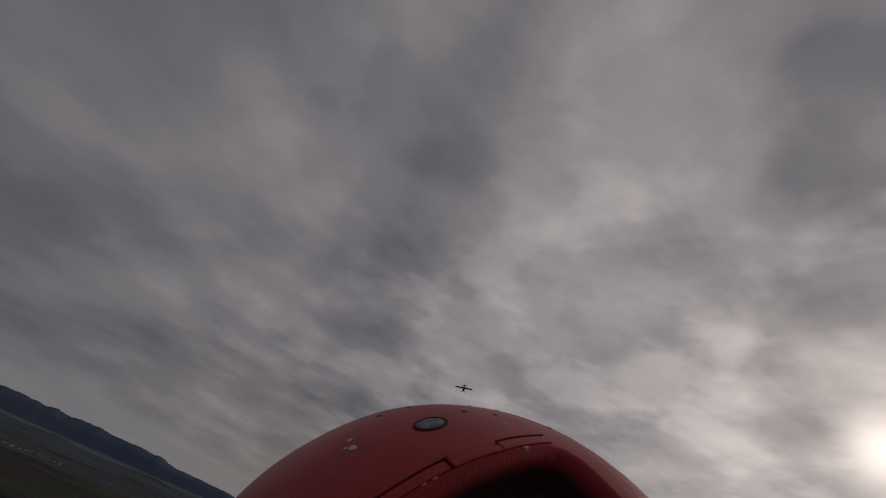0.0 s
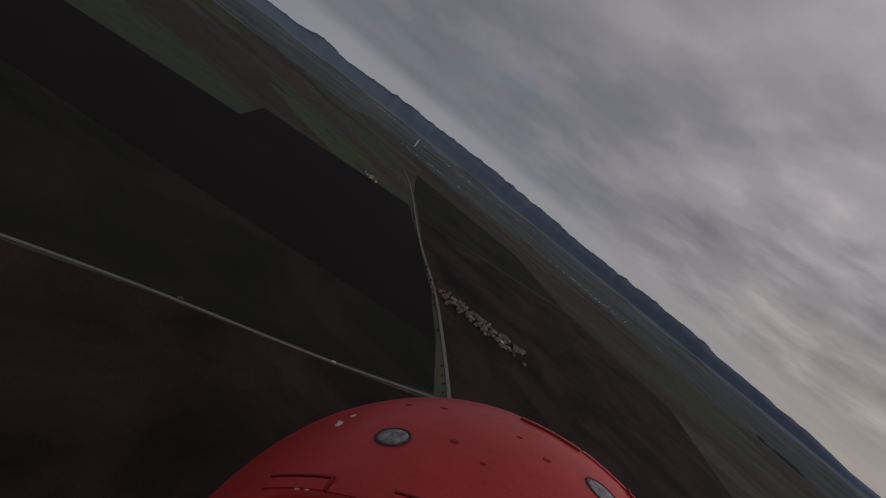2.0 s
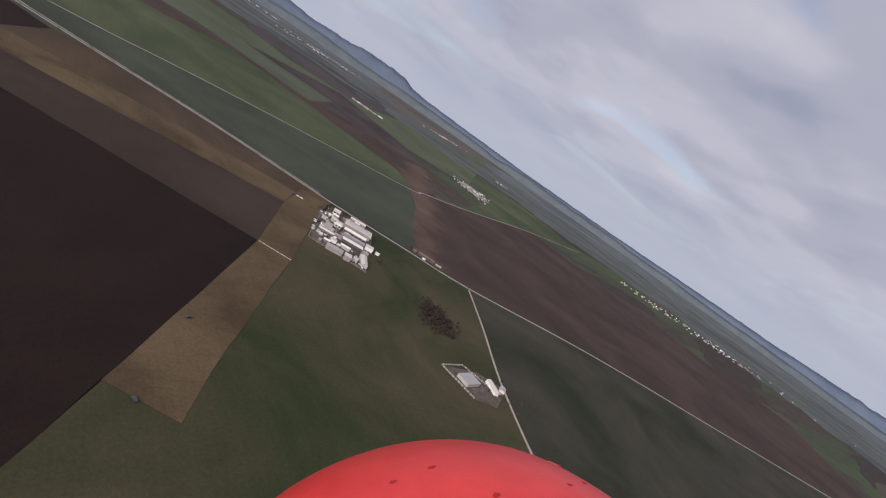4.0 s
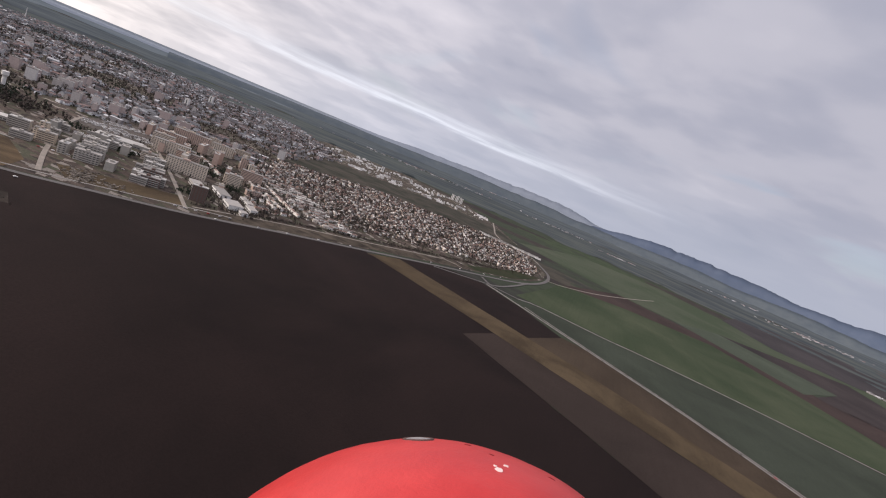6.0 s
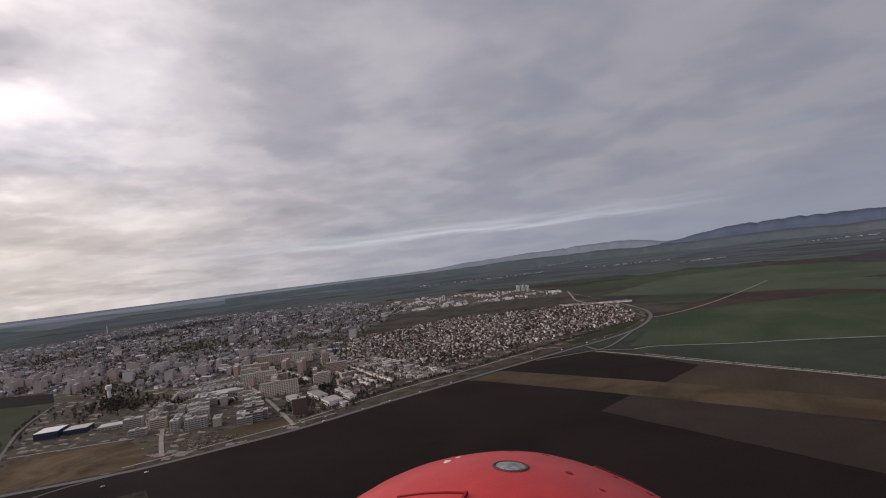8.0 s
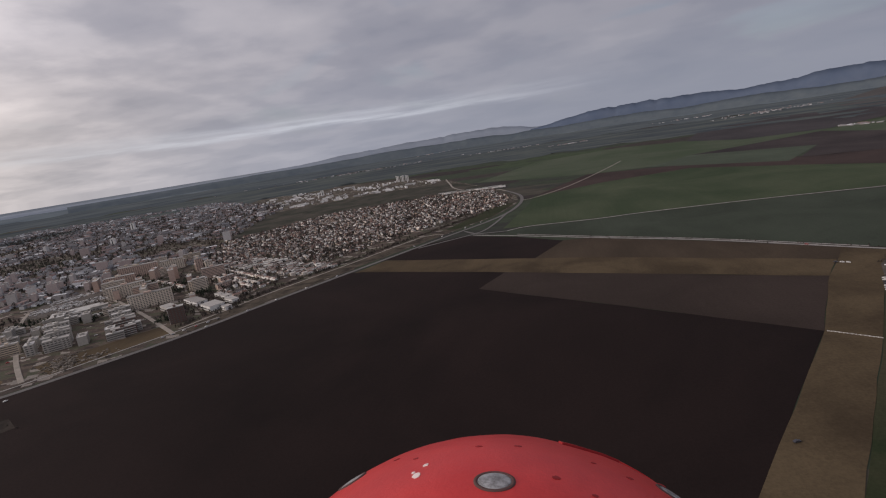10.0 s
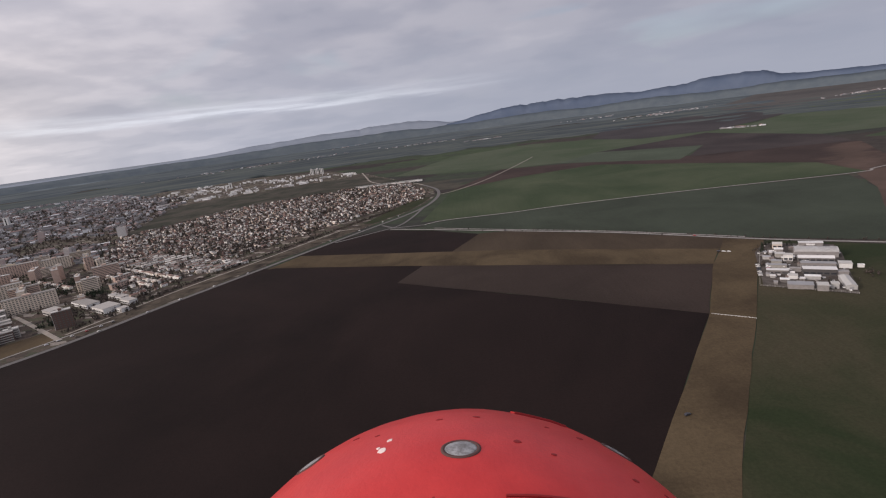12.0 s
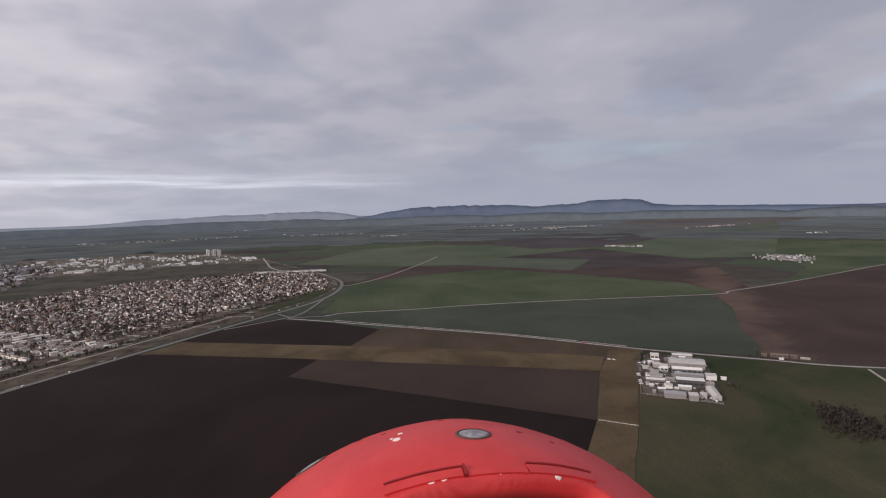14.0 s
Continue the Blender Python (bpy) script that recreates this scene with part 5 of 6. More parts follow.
def village(cx, cy, length, width, deg, n, size=1.0):
    a = radians(deg)
    for i in range(n):
        u, v = rnd.gauss(0, 0.3) * length, rnd.gauss(0, 0.35) * width
        x, y = cx + u * math.cos(a) - v * math.sin(a), cy + u * math.sin(a) + v * math.cos(a)
        crowd_house(crowd, rnd, x, y, deg + rnd.choice((0, 90)) + rnd.uniform(-8, 8), rnd.uniform(6, 14) * size, rnd.uniform(5, 8) * size, rnd.uniform(3, 5), rnd.choice((0, 2.5, 3)))


village(1225, 1190, 115, 120, -32, 150, 0.8)
village(1000, 1790, 120, 26, -35, 30, 1.6)
village(100, 3010, 170, 30, 10, 26, 2.0)
village(1280, 3180, 420, 120, 5, 90, 1.6)
village(940, 3620, 360, 60, -5, 24, 2.2)
village(2190, 2660, 330, 60, 5, 45, 1.7)
village(2200, 1947, 90, 20, -30, 10, 1.8)
village(-900, 3950, 320, 50, 40, 20, 2.4)
village(2250, 750, 800, 150, -50, 110, 0.9)
village(-300, 3300, 400, 60, 10, 40, 2.0)
village(-1300, 3100, 900, 80, 25, 80, 2.0)
village(1457, -3272, 600, 100, 30, 120, 2.0)
village(2455, -3017, 200, 30, 40, 30, 2.5)
village(1350, -2200, 400, 60, 50, 18, 1.2)
village(600, -840, 60, 30, 50, 10, 0.7)
village(300, -2600, 700, 100, 10, 60, 2.0)
crowd.done("far_villages", [OLD_PLASTER, OLD_TILES, OLD_PLASTER], "far villages of pale houses on the plain", "village")

# village beside the tree-lined road
crowd = Crowd()
rnd = random.Random(8)
for i in range(95):
    s = rnd.random()
    p = Vector((222, -575)).lerp(Vector((104, -632)), s) + Vector((rnd.uniform(-14, 14), rnd.uniform(-26, 26)))
    crowd_house(crowd, rnd, p.x, p.y, 25 + rnd.choice((0, 90)) + rnd.uniform(-5, 5), rnd.uniform(5, 11), rnd.uniform(4, 6), rnd.uniform(2.4, 3.4), rnd.choice((0, 1.5, 2)))
crowd.done("garden_colony", [WORKS_WALL, BRICK_DARK, OLD_TILES], "cluster of small pale garden huts beside the road", "huts")

# bare trees between the houses
crowd = Crowd()
rnd = random.Random(3)
for x, y, rz, k, s in plots:
    for q in range(3 if k == 5 else int(4 + 14 * max(0.0, leafy(x, y)))):
        scatter_tree(crowd, rnd, x + rnd.uniform(-12, 12), y + rnd.uniform(-12, 12), rnd.uniform(0.35, 0.9))
for i in range(5200):
    x, y = rnd.uniform(-745, -100), rnd.uniform(500, 1352)
    if leafy(x, y) > 0.02 and inside(x, y, SUBURB) and not inside(x, y, TERRACES):
        scatter_tree(crowd, rnd, x, y, rnd.uniform(0.4, 1.0))
for i in range(11000):
    x, y = rnd.uniform(-2300, -650), rnd.uniform(150, 1900)
    if inside(x, y, OLD):
        scatter_tree(crowd, rnd, x, y, rnd.uniform(0.7, 1.5))
for i in range(160):
    scatter_tree(crowd, rnd, rnd.gauss(-800, 40), rnd.gauss(450, 25), rnd.uniform(0.9, 1.5))
for i in range(150):
    scatter_tree(crowd, rnd, rnd.uniform(-440, -360) + 0, rnd.uniform(440, 520), rnd.uniform(0.5, 0.9))
for i in range(120):
    s = rnd.random()
    p = Vector((222, -575)).lerp(Vector((104, -632)), s) + Vector((rnd.uniform(-16, 16), rnd.uniform(-30, 30)))
    scatter_tree(crowd, rnd, p.x, p.y, rnd.uniform(0.25, 0.5))
for i in range(700):
    s = rnd.random()
    a = [(-395, 405), (-352, 512), (-303, 615), (-251, 712), (-199, 808), (-143, 908)]
    k = min(int(s * 5), 4)
    p = Vector(a[k]).lerp(Vector(a[k + 1]), s * 5 - k)
    scatter_tree(crowd, rnd, p.x - 7 + rnd.uniform(-5, 3), p.y + 3 + rnd.uniform(-4, 4), rnd.uniform(0.25, 0.6))
for i in range(120):
    scatter_tree(crowd, rnd, rnd.uniform(-470, -440), rnd.uniform(455, 530), rnd.uniform(0.4, 0.7))
for i in range(260):
    scatter_tree(crowd, rnd, rnd.uniform(-700, -460), rnd.uniform(480, 700), rnd.uniform(0.4, 0.8))
for i in range(60):
    x, y = rnd.uniform(225, 345), rnd.uniform(320, 455)
    if inside(x, y, [(228, 352), (283, 320), (334, 400), (340, 418), (288, 448), (268, 430)]):
        scatter_tree(crowd, rnd, x, y, rnd.uniform(0.2, 0.4))
for i in range(70):
    scatter_tree(crowd, rnd, rnd.uniform(-478, -415), rnd.uniform(118, 186), rnd.uniform(0.15, 0.45))
for i in range(14):
    scatter_tree(crowd, rnd, rnd.uniform(-410, -372), rnd.uniform(190, 225), rnd.uniform(0.15, 0.35))
crowd.done("garden_trees", [TWIGS], "bare brown trees between the houses", "trees")
crowd = Crowd()
for i in range(70):
    s = rnd.random()
    p = Vector((-790, 450)).lerp(Vector((-930, 530)), s) + Vector((rnd.gauss(0, 22), rnd.gauss(0, 16)))
    scatter_tree(crowd, rnd, p.x, p.y, rnd.uniform(0.8, 1.5))
for cx, cy, sx, sy, q in ((-690, 470, 12, 6, 30), (-590, 470, 10, 10, 30), (-540, 560, 14, 10, 40), (-640, 620, 16, 12, 50), (-560, 610, 12, 12, 40), (-440, 440, 5, 8, 24), (-470, 540, 10, 8, 40), (-760, 680, 30, 20, 80), (-700, 800, 30, 25, 80), (-1050, 700, 60, 30, 120), (-1250, 950, 80, 40, 140)):
    for i in range(q):
        scatter_tree(crowd, rnd, rnd.gauss(cx, sx), rnd.gauss(cy, sy), rnd.uniform(0.5, 1.1))
for x, y, rz, k, s in plots:
    if rnd.random() < 0.7:
        scatter_tree(crowd, rnd, x + rnd.uniform(-9, 9), y + rnd.uniform(-9, 9), rnd.uniform(0.35, 0.75))
crowd.done("town_evergreens", [EVERGREEN], "dark evergreen trees among the buildings of the town", "trees")
# streets of the suburb
for j in range(1, 78, 4):
    run = []
    for i in range(-16, 112, 3):
        u, v = i * 11.0, j * 12.8 + 6.4
        p = origin + along_u * u + across_v * (v + 30 * math.sin(u * 0.006 + j * 0.1))
        if inside(p.x, p.y, SUBURB):
            run.append((p.x, p.y))
    if len(run) > 3:
        road("street_%d" % j, run, 5.0, STREET, 0.36, "narrow grey street between the houses", "street")
crowd = Crowd()
for i in range(330):
    u, v = rnd.gauss(0, 8.5), rnd.gauss(0, 13.0)
    scatter_tree(crowd, rnd, 341 + 0.76 * u + 0.62 * v, 270 - 0.65 * u + 0.78 * v, rnd.uniform(0.4, 0.85))
crowd.done("field_copse", [THICKET], "dark bare copse in the green field", "copse")

# ---------------------------------------------------------------- apartment blocks
bm = boxed(-1.25, -0.08, 0, 1.25, 0.08, 1.5)
PANE = bpy.data.meshes.new("window")
bm.to_mesh(PANE)
bm.free()
PANE.materials.append(GLASS_FAR)


def make_block(x, y, rz, w, d, floors, wall, label, windows=True, roof_mat=None, balcony=False, cat="apartment block", group="apartment blocks", bands=False):
    w, d = w * 1.12, d * 1.1
    h = floors * 2.9 + 0.6
    x, y = on_land(x, y)
    z = land_z(x, y)
    t = thing("apartment_block", pose(x, y, z, 0, 0, rz), label, cat, group)
    part("wall", boxed(-w / 2, -d / 2, -0.5, w / 2, d / 2, h), wall, t)
    bm = bmesh.new()
    box(bm, -w / 2 - 0.2, -d / 2 - 0.2, h + 0.003, w / 2 + 0.2, d / 2 + 0.2, h + 0.35)
    for s in (-1, 1):
        box(bm, -w / 2 - 0.2, s * (d / 2) - 0.2, h + 0.35, w / 2 + 0.2, s * (d / 2) + 0.2, h + 1.0)
    roof = part("roof", bm, roof_mat or FLAT_ROOF, t)
    part("lift_house", boxed(-w * 0.12, -d * 0.25, h + 0.36, w * 0.05, d * 0.2, h + 3.0), wall, roof)
    if windows:
        n = max(2, int(w / 4.2))
        for f in range(floors):
            zz = f * 2.9 + 1.2
            for s in (-1, 1):
                for k in range(n):
                    o = new("window", PANE)
                    o.parent, o.location = t, (-w / 2 + (k + 0.5) * w / n, s * d / 2, zz)
                if balcony:
                    part("balcony", boxed(-w / 2 + 0.5, min(s * d / 2, s * (d / 2 + 1.4)), f * 2.9 + 0.1, w / 2 - 0.5, max(s * d / 2, s * (d / 2 + 1.4)), f * 2.9 + 0.85), BALCONY, t)
    if bands:
        for f in range(floors):
            for s in (-1, 1):
                part("window_band", boxed(-w / 2 + 0.6, s * d / 2 - 0.06, f * 2.9 + 1.3, w / 2 - 0.6, s * d / 2 + 0.06, f * 2.9 + 2.5), GLASS_FAR, t)
    return t


BALCONY = plain("pale_balcony_front", (0.46, 0.44, 0.41), 0.8)
make_block(-416, 426, 38, 19, 10, 8, BRICK_DARK, "dark brown slab block with a white end wall")
part("end_wall", boxed(-10.95, -5.5, 0, -10.66, 5.5, 23.4), WHITE, bpy.data.objects["apartment_block"], "white end wall")
new_est = "new estate blocks"
for x, y, w, d, f in ((-522, 374, 28, 11, 5), (-540, 392, 26, 11, 6), (-562, 408, 28, 11, 5), (-585, 428, 26, 11, 5), (-462, 400, 28, 11, 4), (-480, 420, 26, 11, 5), (-500, 438, 26, 11, 4), (-522, 456, 24, 11, 4), (-548, 366, 10, 18, 5), (-572, 388, 10, 18, 4), (-545, 472, 22, 10, 4)):
    make_block(x, y, 42, w, d, f, BRICK_DARK if (x, y) in ((-462, 400), (-480, 420)) else RENDER_PALE, "new apartment block with pale balconies under construction", True, FLAT_ROOF, True, group=new_est)
for x, y, w, d, f, rz in ((-524, 505, 60, 11, 8, 36), (-500, 566, 30, 10, 6, 42), (-625, 568, 58, 11, 8, 40), (-600, 630, 26, 10, 9, 132), (-600, 694, 13, 12, 9, 42), (-566, 676, 13, 12, 8, 42), (-566, 540, 44, 10, 8, 128), (-615, 655, 24, 10, 9, 132), (-632, 600, 24, 10, 8, 132),
                          (-690, 622, 50, 10, 9, 30), (-730, 700, 72, 10, 9, 30), (-685, 730, 44, 10, 8, 38), (-660, 660, 40, 10, 8, 120), (-480, 600, 26, 8, 3, 62), (-455, 560, 26, 8, 3, 62), (-520, 640, 30, 8, 3, 62), (-470, 515, 20, 8, 3, 132),
                          (-596, 372, 16, 9, 5, 42), (-612, 384, 10, 10, 7, 42)):
    make_block(x, y, rz, w, d, f, PANEL, "pinkish panel apartment block with rows of windows")
NEW_EST = [(-640, 335), (-590, 345), (-545, 345), (-500, 380), (-455, 385), (-455, 425), (-500, 470), (-560, 520), (-690, 480)]
rnd = random.Random(43)
taken = [Vector((o.location.x / PLAN, o.location.y / PLAN)) for o in bpy.data.objects if o.name.startswith("apartment_block") and not o.parent]
n = 0
while n < 26:
    p = Vector((rnd.uniform(-690, -420), rnd.uniform(335, 520)))
    n += 0.01
    near_road = min(abs((p.x + 455) * 0.60 + (p.y - 292) * 0.80), abs((p.x + 388) * 0.58 + (p.y - 386) * 0.81))
    if not inside(p.x, p.y, NEW_EST) or min((p - q).length for q in taken) < 15 or near_road < 9:
        continue
    taken.append(p)
    n += 1
    make_block(p.x, p.y, rnd.choice((42, 42, 132)), rnd.uniform(14, 24), rnd.uniform(9, 13), rnd.choice((3, 4, 4, 5)), rnd.choice((CONCRETE, RENDER_PALE, RENDER_PALE, PANEL)), "new low apartment block on a building site", False, bands=True, group=new_est)
ESTATE = [(-470, 505), (-530, 490), (-640, 560), (-800, 660), (-820, 760), (-700, 800), (-560, 730), (-480, 610)]
rnd = random.Random(41)
taken = [Vector((o.location.x / PLAN, o.location.y / PLAN)) for o in bpy.data.objects if o.name.startswith("apartment_block") and not o.parent]
n = 0
while n < 26:
    p = Vector((rnd.uniform(-830, -460), rnd.uniform(480, 810)))
    n += 0.02
    if not inside(p.x, p.y, ESTATE) or min((p - q).length for q in taken) < 27:
        continue
    taken.append(p)
    n += 1
    make_block(p.x, p.y, rnd.choice((36, 36, 126)), rnd.uniform(18, 38), rnd.uniform(8, 10), rnd.choice((4, 6, 8, 8)), PANEL, "beige panel apartment block between bare trees", False, bands=True)
rnd = random.Random(77)
n = 0
while n < 110:
    if n % 3:
        q = rnd.random()
        x, y = -1480 + 600 * q + rnd.gauss(0, 45), 560 + 90 * q + rnd.gauss(0, 38)
    else:
        x, y = rnd.uniform(-1700, -700), rnd.uniform(560, 1250)
    if not inside(x, y, OLD):
        continue
    n += 1
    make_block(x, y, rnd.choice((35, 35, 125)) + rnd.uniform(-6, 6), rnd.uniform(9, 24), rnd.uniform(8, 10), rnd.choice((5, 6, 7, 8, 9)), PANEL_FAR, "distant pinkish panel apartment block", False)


# ---------------------------------------------------------------- works, towers and yards of the town
def yard(x, y):
    """Plan of the works yard, narrowed along the road."""
    s = (x - 222) * 0.891 - (y - 350) * 0.454
    return x - 0.18 * s * 0.891, y + 0.18 * s * 0.454


WG = "works halls at the airfield"


def make_hall(x, y, rz, w, d, h, kind, wall, roof, label, bands=True, category="hall", group=""):
    if group == WG:
        (x, y), w, d = yard(x, y), w * 0.84, d * 0.94
    w, d, h = w * 1.3, d * 1.3, h * 1.2
    x, y = on_land(x, y)
    t = thing("hall", pose(x, y, land_z(x, y), 0, 0, rz), label, category, group)
    bm = bmesh.new()
    if kind == "arch":
        n = 12
        pts = [(-d / 2, 0), (d / 2, 0)] + [(d / 2 * math.cos(math.pi * k / n), h * 0.7 + h * 0.3 * math.sin(math.pi * k / n)) for k in range(n + 1)]
        a = [bm.verts.new((-w / 2, p, q)) for p, q in pts]
        b = [bm.verts.new((w / 2, p, q)) for p, q in pts]
        bm.faces.new(a[::-1])
        bm.faces.new(b)
        for i in range(len(a)):
            j = (i + 1) % len(a)
            bm.faces.new((a[i], a[j], b[j], b[i]))
        bmesh.ops.recalc_face_normals(bm, faces=bm.faces)
        part("wall", bm, wall, t)
        bm = bmesh.new()
        o = 0.12
        rows = [[bm.verts.new((s * (w / 2 + 0.3), (d / 2 + o) * math.cos(math.pi * k / n), h * 0.7 + (h * 0.3 + o) * math.sin(math.pi * k / n))) for k in range(n + 1)] for s in (-1, 1)]
        for k in range(n):
            bm.faces.new((rows[0][k], rows[1][k], rows[1][k + 1], rows[0][k + 1]))
        bmesh.ops.solidify(bm, geom=bm.faces[:], thickness=-0.12)
        part("roof", bm, roof, t)
    elif kind == "gable":
        gabled_body(bm, w, d, h * 0.75, h * 0.25)
        part("wall", bm, wall, t)
        bm = bmesh.new()
        gable(bm, w, d, h * 0.75 + 0.03, h * 0.25, 0.3)
        part("roof", bm, roof, t)
    else:
        box(bm, -w / 2, -d / 2, -0.3, w / 2, d / 2, h)
        part("wall", bm, wall, t)
        part("roof", boxed(-w / 2 - 0.3, -d / 2 - 0.3, h + 0.003, w / 2 + 0.3, d / 2 + 0.3, h + 0.4), roof, t)
    if bands:
        n = max(2, int(w / 5))
        for s in (-1, 1):
            for k in range(n):
                xx = -w / 2 + (k + 0.5) * w / n
                part("window", boxed(xx - w / n * 0.38, s * d / 2 - 0.07, h * 0.30, xx + w / n * 0.38, s * d / 2 + 0.07, h * 0.55), GLASS_BAND, t)
    part("door", boxed(w / 2 - 0.06, -1.6, 0, w / 2 + 0.08, 1.6, min(3.4, h * 0.6)), SHEET_GREY, t, "grey sliding door")
    return t


make_hall(-738, 334, 38, 26, 28, 9, "flat", BLUE_BLACK, plain("white_roof_membrane", (0.80, 0.79, 0.78), 0.6), "dark blue hall with a bright white roof")
make_hall(-712, 352, 38, 26, 22, 6.5, "flat", BLUE_BLACK, FLAT_ROOF, "low dark blue wing of a hall")
make_hall(-662, 372, 42, 44, 18, 5, "flat", CONCRETE, SHEET, "low pale store with a flat roof")
for x, y, w, d, h in ((-468, 474, 38, 13, 6), (-450, 496, 42, 14, 5), (-402, 466, 28, 18, 6.5), (-392, 487, 24, 9, 5), (-422, 512, 34, 9, 4), (-376, 456, 11, 8, 5)):
    make_hall(x, y, -32, w, d, h, "flat", SHED_WALL, FLAT_ROOF, "low white works hall beside the ring road", group="works beside the ring road")
make_hall(-650, 505, 42, 56, 30, 4.5, "flat", CONCRETE, plain("pale_gravel_roof", (0.46, 0.45, 0.43), 0.9, 0.0, 0.2, 0.25), "wide low market hall with a pale flat roof")
for k in range(8):
    make_hall(-640 + rnd.uniform(-40, 40), 500 + rnd.uniform(-30, 30), 42, rnd.uniform(14, 30), rnd.uniform(7, 12), rnd.uniform(3, 6), "flat", CONCRETE, FLAT_ROOF, "low pale building on a site", False, group="site buildings")


def make_tower(x, y, w, h, label, kind="tower_block"):
    x, y = on_land(x, y)
    t = thing(kind, pose(x, y, land_z(x, y), 0, 0, 20), label, "tower", "white towers")
    part("body", boxed(-w / 2, -w / 2, -1, w / 2, w / 2, h), WHITE, t)
    part("roof", boxed(-w / 2 - 0.2, -w / 2 - 0.2, h + 0.003, w / 2 + 0.2, w / 2 + 0.2, h + 0.8), FLAT_ROOF, t)
    for s in (-1, 1):
        part("window_band", boxed(-w * 0.12, s * w / 2 - 0.1, 3, w * 0.12, s * w / 2 + 0.1, h - 2), GLASS_BAND, t)


for k in range(6):
    make_tower(-668 + k * 10.5, 2070 - (k % 2) * 10, 9, 32 - (k % 3) * 2, "tall white tower block beyond the suburb")
make_tower(-950, 1905, 14, 26, "white tower block among sheds")
make_tower(-830, 1960, 10, 20, "white tower block among sheds")
make_tower(-1500, 1480, 16, 40, "tall white tower block in the old town")
make_tower(-1250, 1150, 14, 30, "tall white tower block in the old town")

wt = thing("water_tower", pose(*on_land(-870, 481), 0), "white round water tower among trees", "water tower")
bm = bmesh.new()
tube(bm, (0, 0, -1), (0, 0, 22), 3.5, 3.5, 20)
part("shaft", bm, WHITE, wt)
bm = bmesh.new()
tube(bm, (0, 0, 22), (0, 0, 25), 3.5, 6.0, 20)
tube(bm, (0, 0, 25), (0, 0, 32), 6.0, 6.0, 20)
part("tank", bm, WHITE, wt)
ms = thing("radio_mast", pose(*on_land(-2641, 1504), land_z(*on_land(-2641, 1504))), "tall thin pale radio mast behind the town", "mast")
bm = bmesh.new()
tube(bm, (0, 0, -1), (0, 0, 42), 2.6, 1.6, 8)
part("shaft", bm, WHITE, ms)
bm = bmesh.new()
tube(bm, (0, 0, 42), (0, 0, 52), 0.8, 0.4, 6)
part("antenna", bm, WHITE, ms)
rt = thing("radio_mast", pose(*on_land(1663, -2483), land_z(*on_land(1663, -2483))), "tall white mast beyond the fields", "mast")
bm = bmesh.new()
tube(bm, (0, 0, -1), (0, 0, 60), 4.0, 3.0, 8)
part("shaft", bm, WHITE, rt)

# ---------------------------------------------------------------- the works yard at the airfield
land_patch("works_yard", [yard(*p) for p in ((220, 349), (285, 311), (342, 400), (352, 424), (288, 458), (262, 432))], YARD, 0.32, "worn paved yard of the works", "yard")
make_hall(314, 404, -27, 37, 16, 8, "arch", WORKS_WALL, SHEET_BRIGHT, "large pale hall with a rounded sheet roof", False, "hall", WG)
make_hall(328, 430, -27, 22, 6, 4, "flat", WORKS_WALL, SHEET_BRIGHT, "low white shed beside the road", False, "shed", WG)
make_hall(302, 388, -27, 30, 8, 6, "gable", WORKS_WALL, SHEET_BRIGHT, "long pale hall with a sheet roof", True, "hall", WG)
make_hall(294, 374, -27, 28, 5, 4.5, "flat", WORKS_WALL, SHEET_GREY, "long low grey-roofed hall", True, "hall", WG)
make_hall(283, 358, -27, 26, 8, 6, "flat", DARK_BAY, SHEET_BRIGHT, "white-roofed hall with dark window bays", True, "hall", WG)
make_hall(248, 337, -27, 19, 8, 4, "flat", WORKS_WALL, SHEET_GREY, "low grey store along the fence", False, "store", WG)
make_hall(263, 328, -27, 8, 8, 5, "flat", WORKS_WALL, SHEET, "small pale flat-roofed store", False, "store", WG)
make_hall(275, 328, -27, 5.5, 5, 4.5, "flat", WORKS_WALL, SHEET, "small white flat-roofed store", False, "store", WG)
make_hall(290, 331, -113, 28, 7, 4.5, "gable", WORKS_WALL, SHEET, "long pale shed at the yard corner", False, "shed", WG)
make_hall(317, 366, -27, 10, 8, 4.5, "flat", WHITE, SHEET, "white store outside the yard fence", False, "store", WG)
make_hall(330, 361, -27, 5, 2.5, 2.6, "flat", WHITE, WHITE, "small white steel container", False, "container", WG)
make_hall(249, 372, -27, 18, 5, 4, "flat", WORKS_WALL, SHEET_BRIGHT, "long white low building", True, "building", WG)
make_hall(258, 386, -27, 16, 4, 3, "flat", CONCRETE, SHEET_GREY, "low grey concrete building", False, "building", WG)
make_hall(255, 357, -27, 7, 5, 3.5, "flat", WHITE, SHEET, "small white flat-roofed building", False, "building", WG)
make_hall(279, 399, -27, 8, 6, 6.5, "flat", WHITE, SHEET, "white two-storey office building", True, "office", WG)
make_hall(278, 411, -27, 9, 6, 4, "flat", CONCRETE, FLAT_ROOF, "small grey concrete store", False, "store", WG)
make_hall(292, 437, -27, 9, 7, 6.5, "gable", PLASTER, SHEET, "pale house beside the road", True, "house", WG)
make_hall(264, 396, -27, 9, 4, 3, "flat", CONCRETE, SHEET_GREY, "low grey concrete shed", False, "shed", WG)
for x, y in ((284, 446), (290, 449), (279, 445), (274, 436), (296, 447), (309, 436), (310, 441), (270, 430), (281, 449), (287, 452), (300, 444), (305, 438), (276, 441), (299, 404), (266, 426)):
    plant(*yard(x, y), 3, random.Random(int(x)).uniform(0.8, 1.1), x * 7)

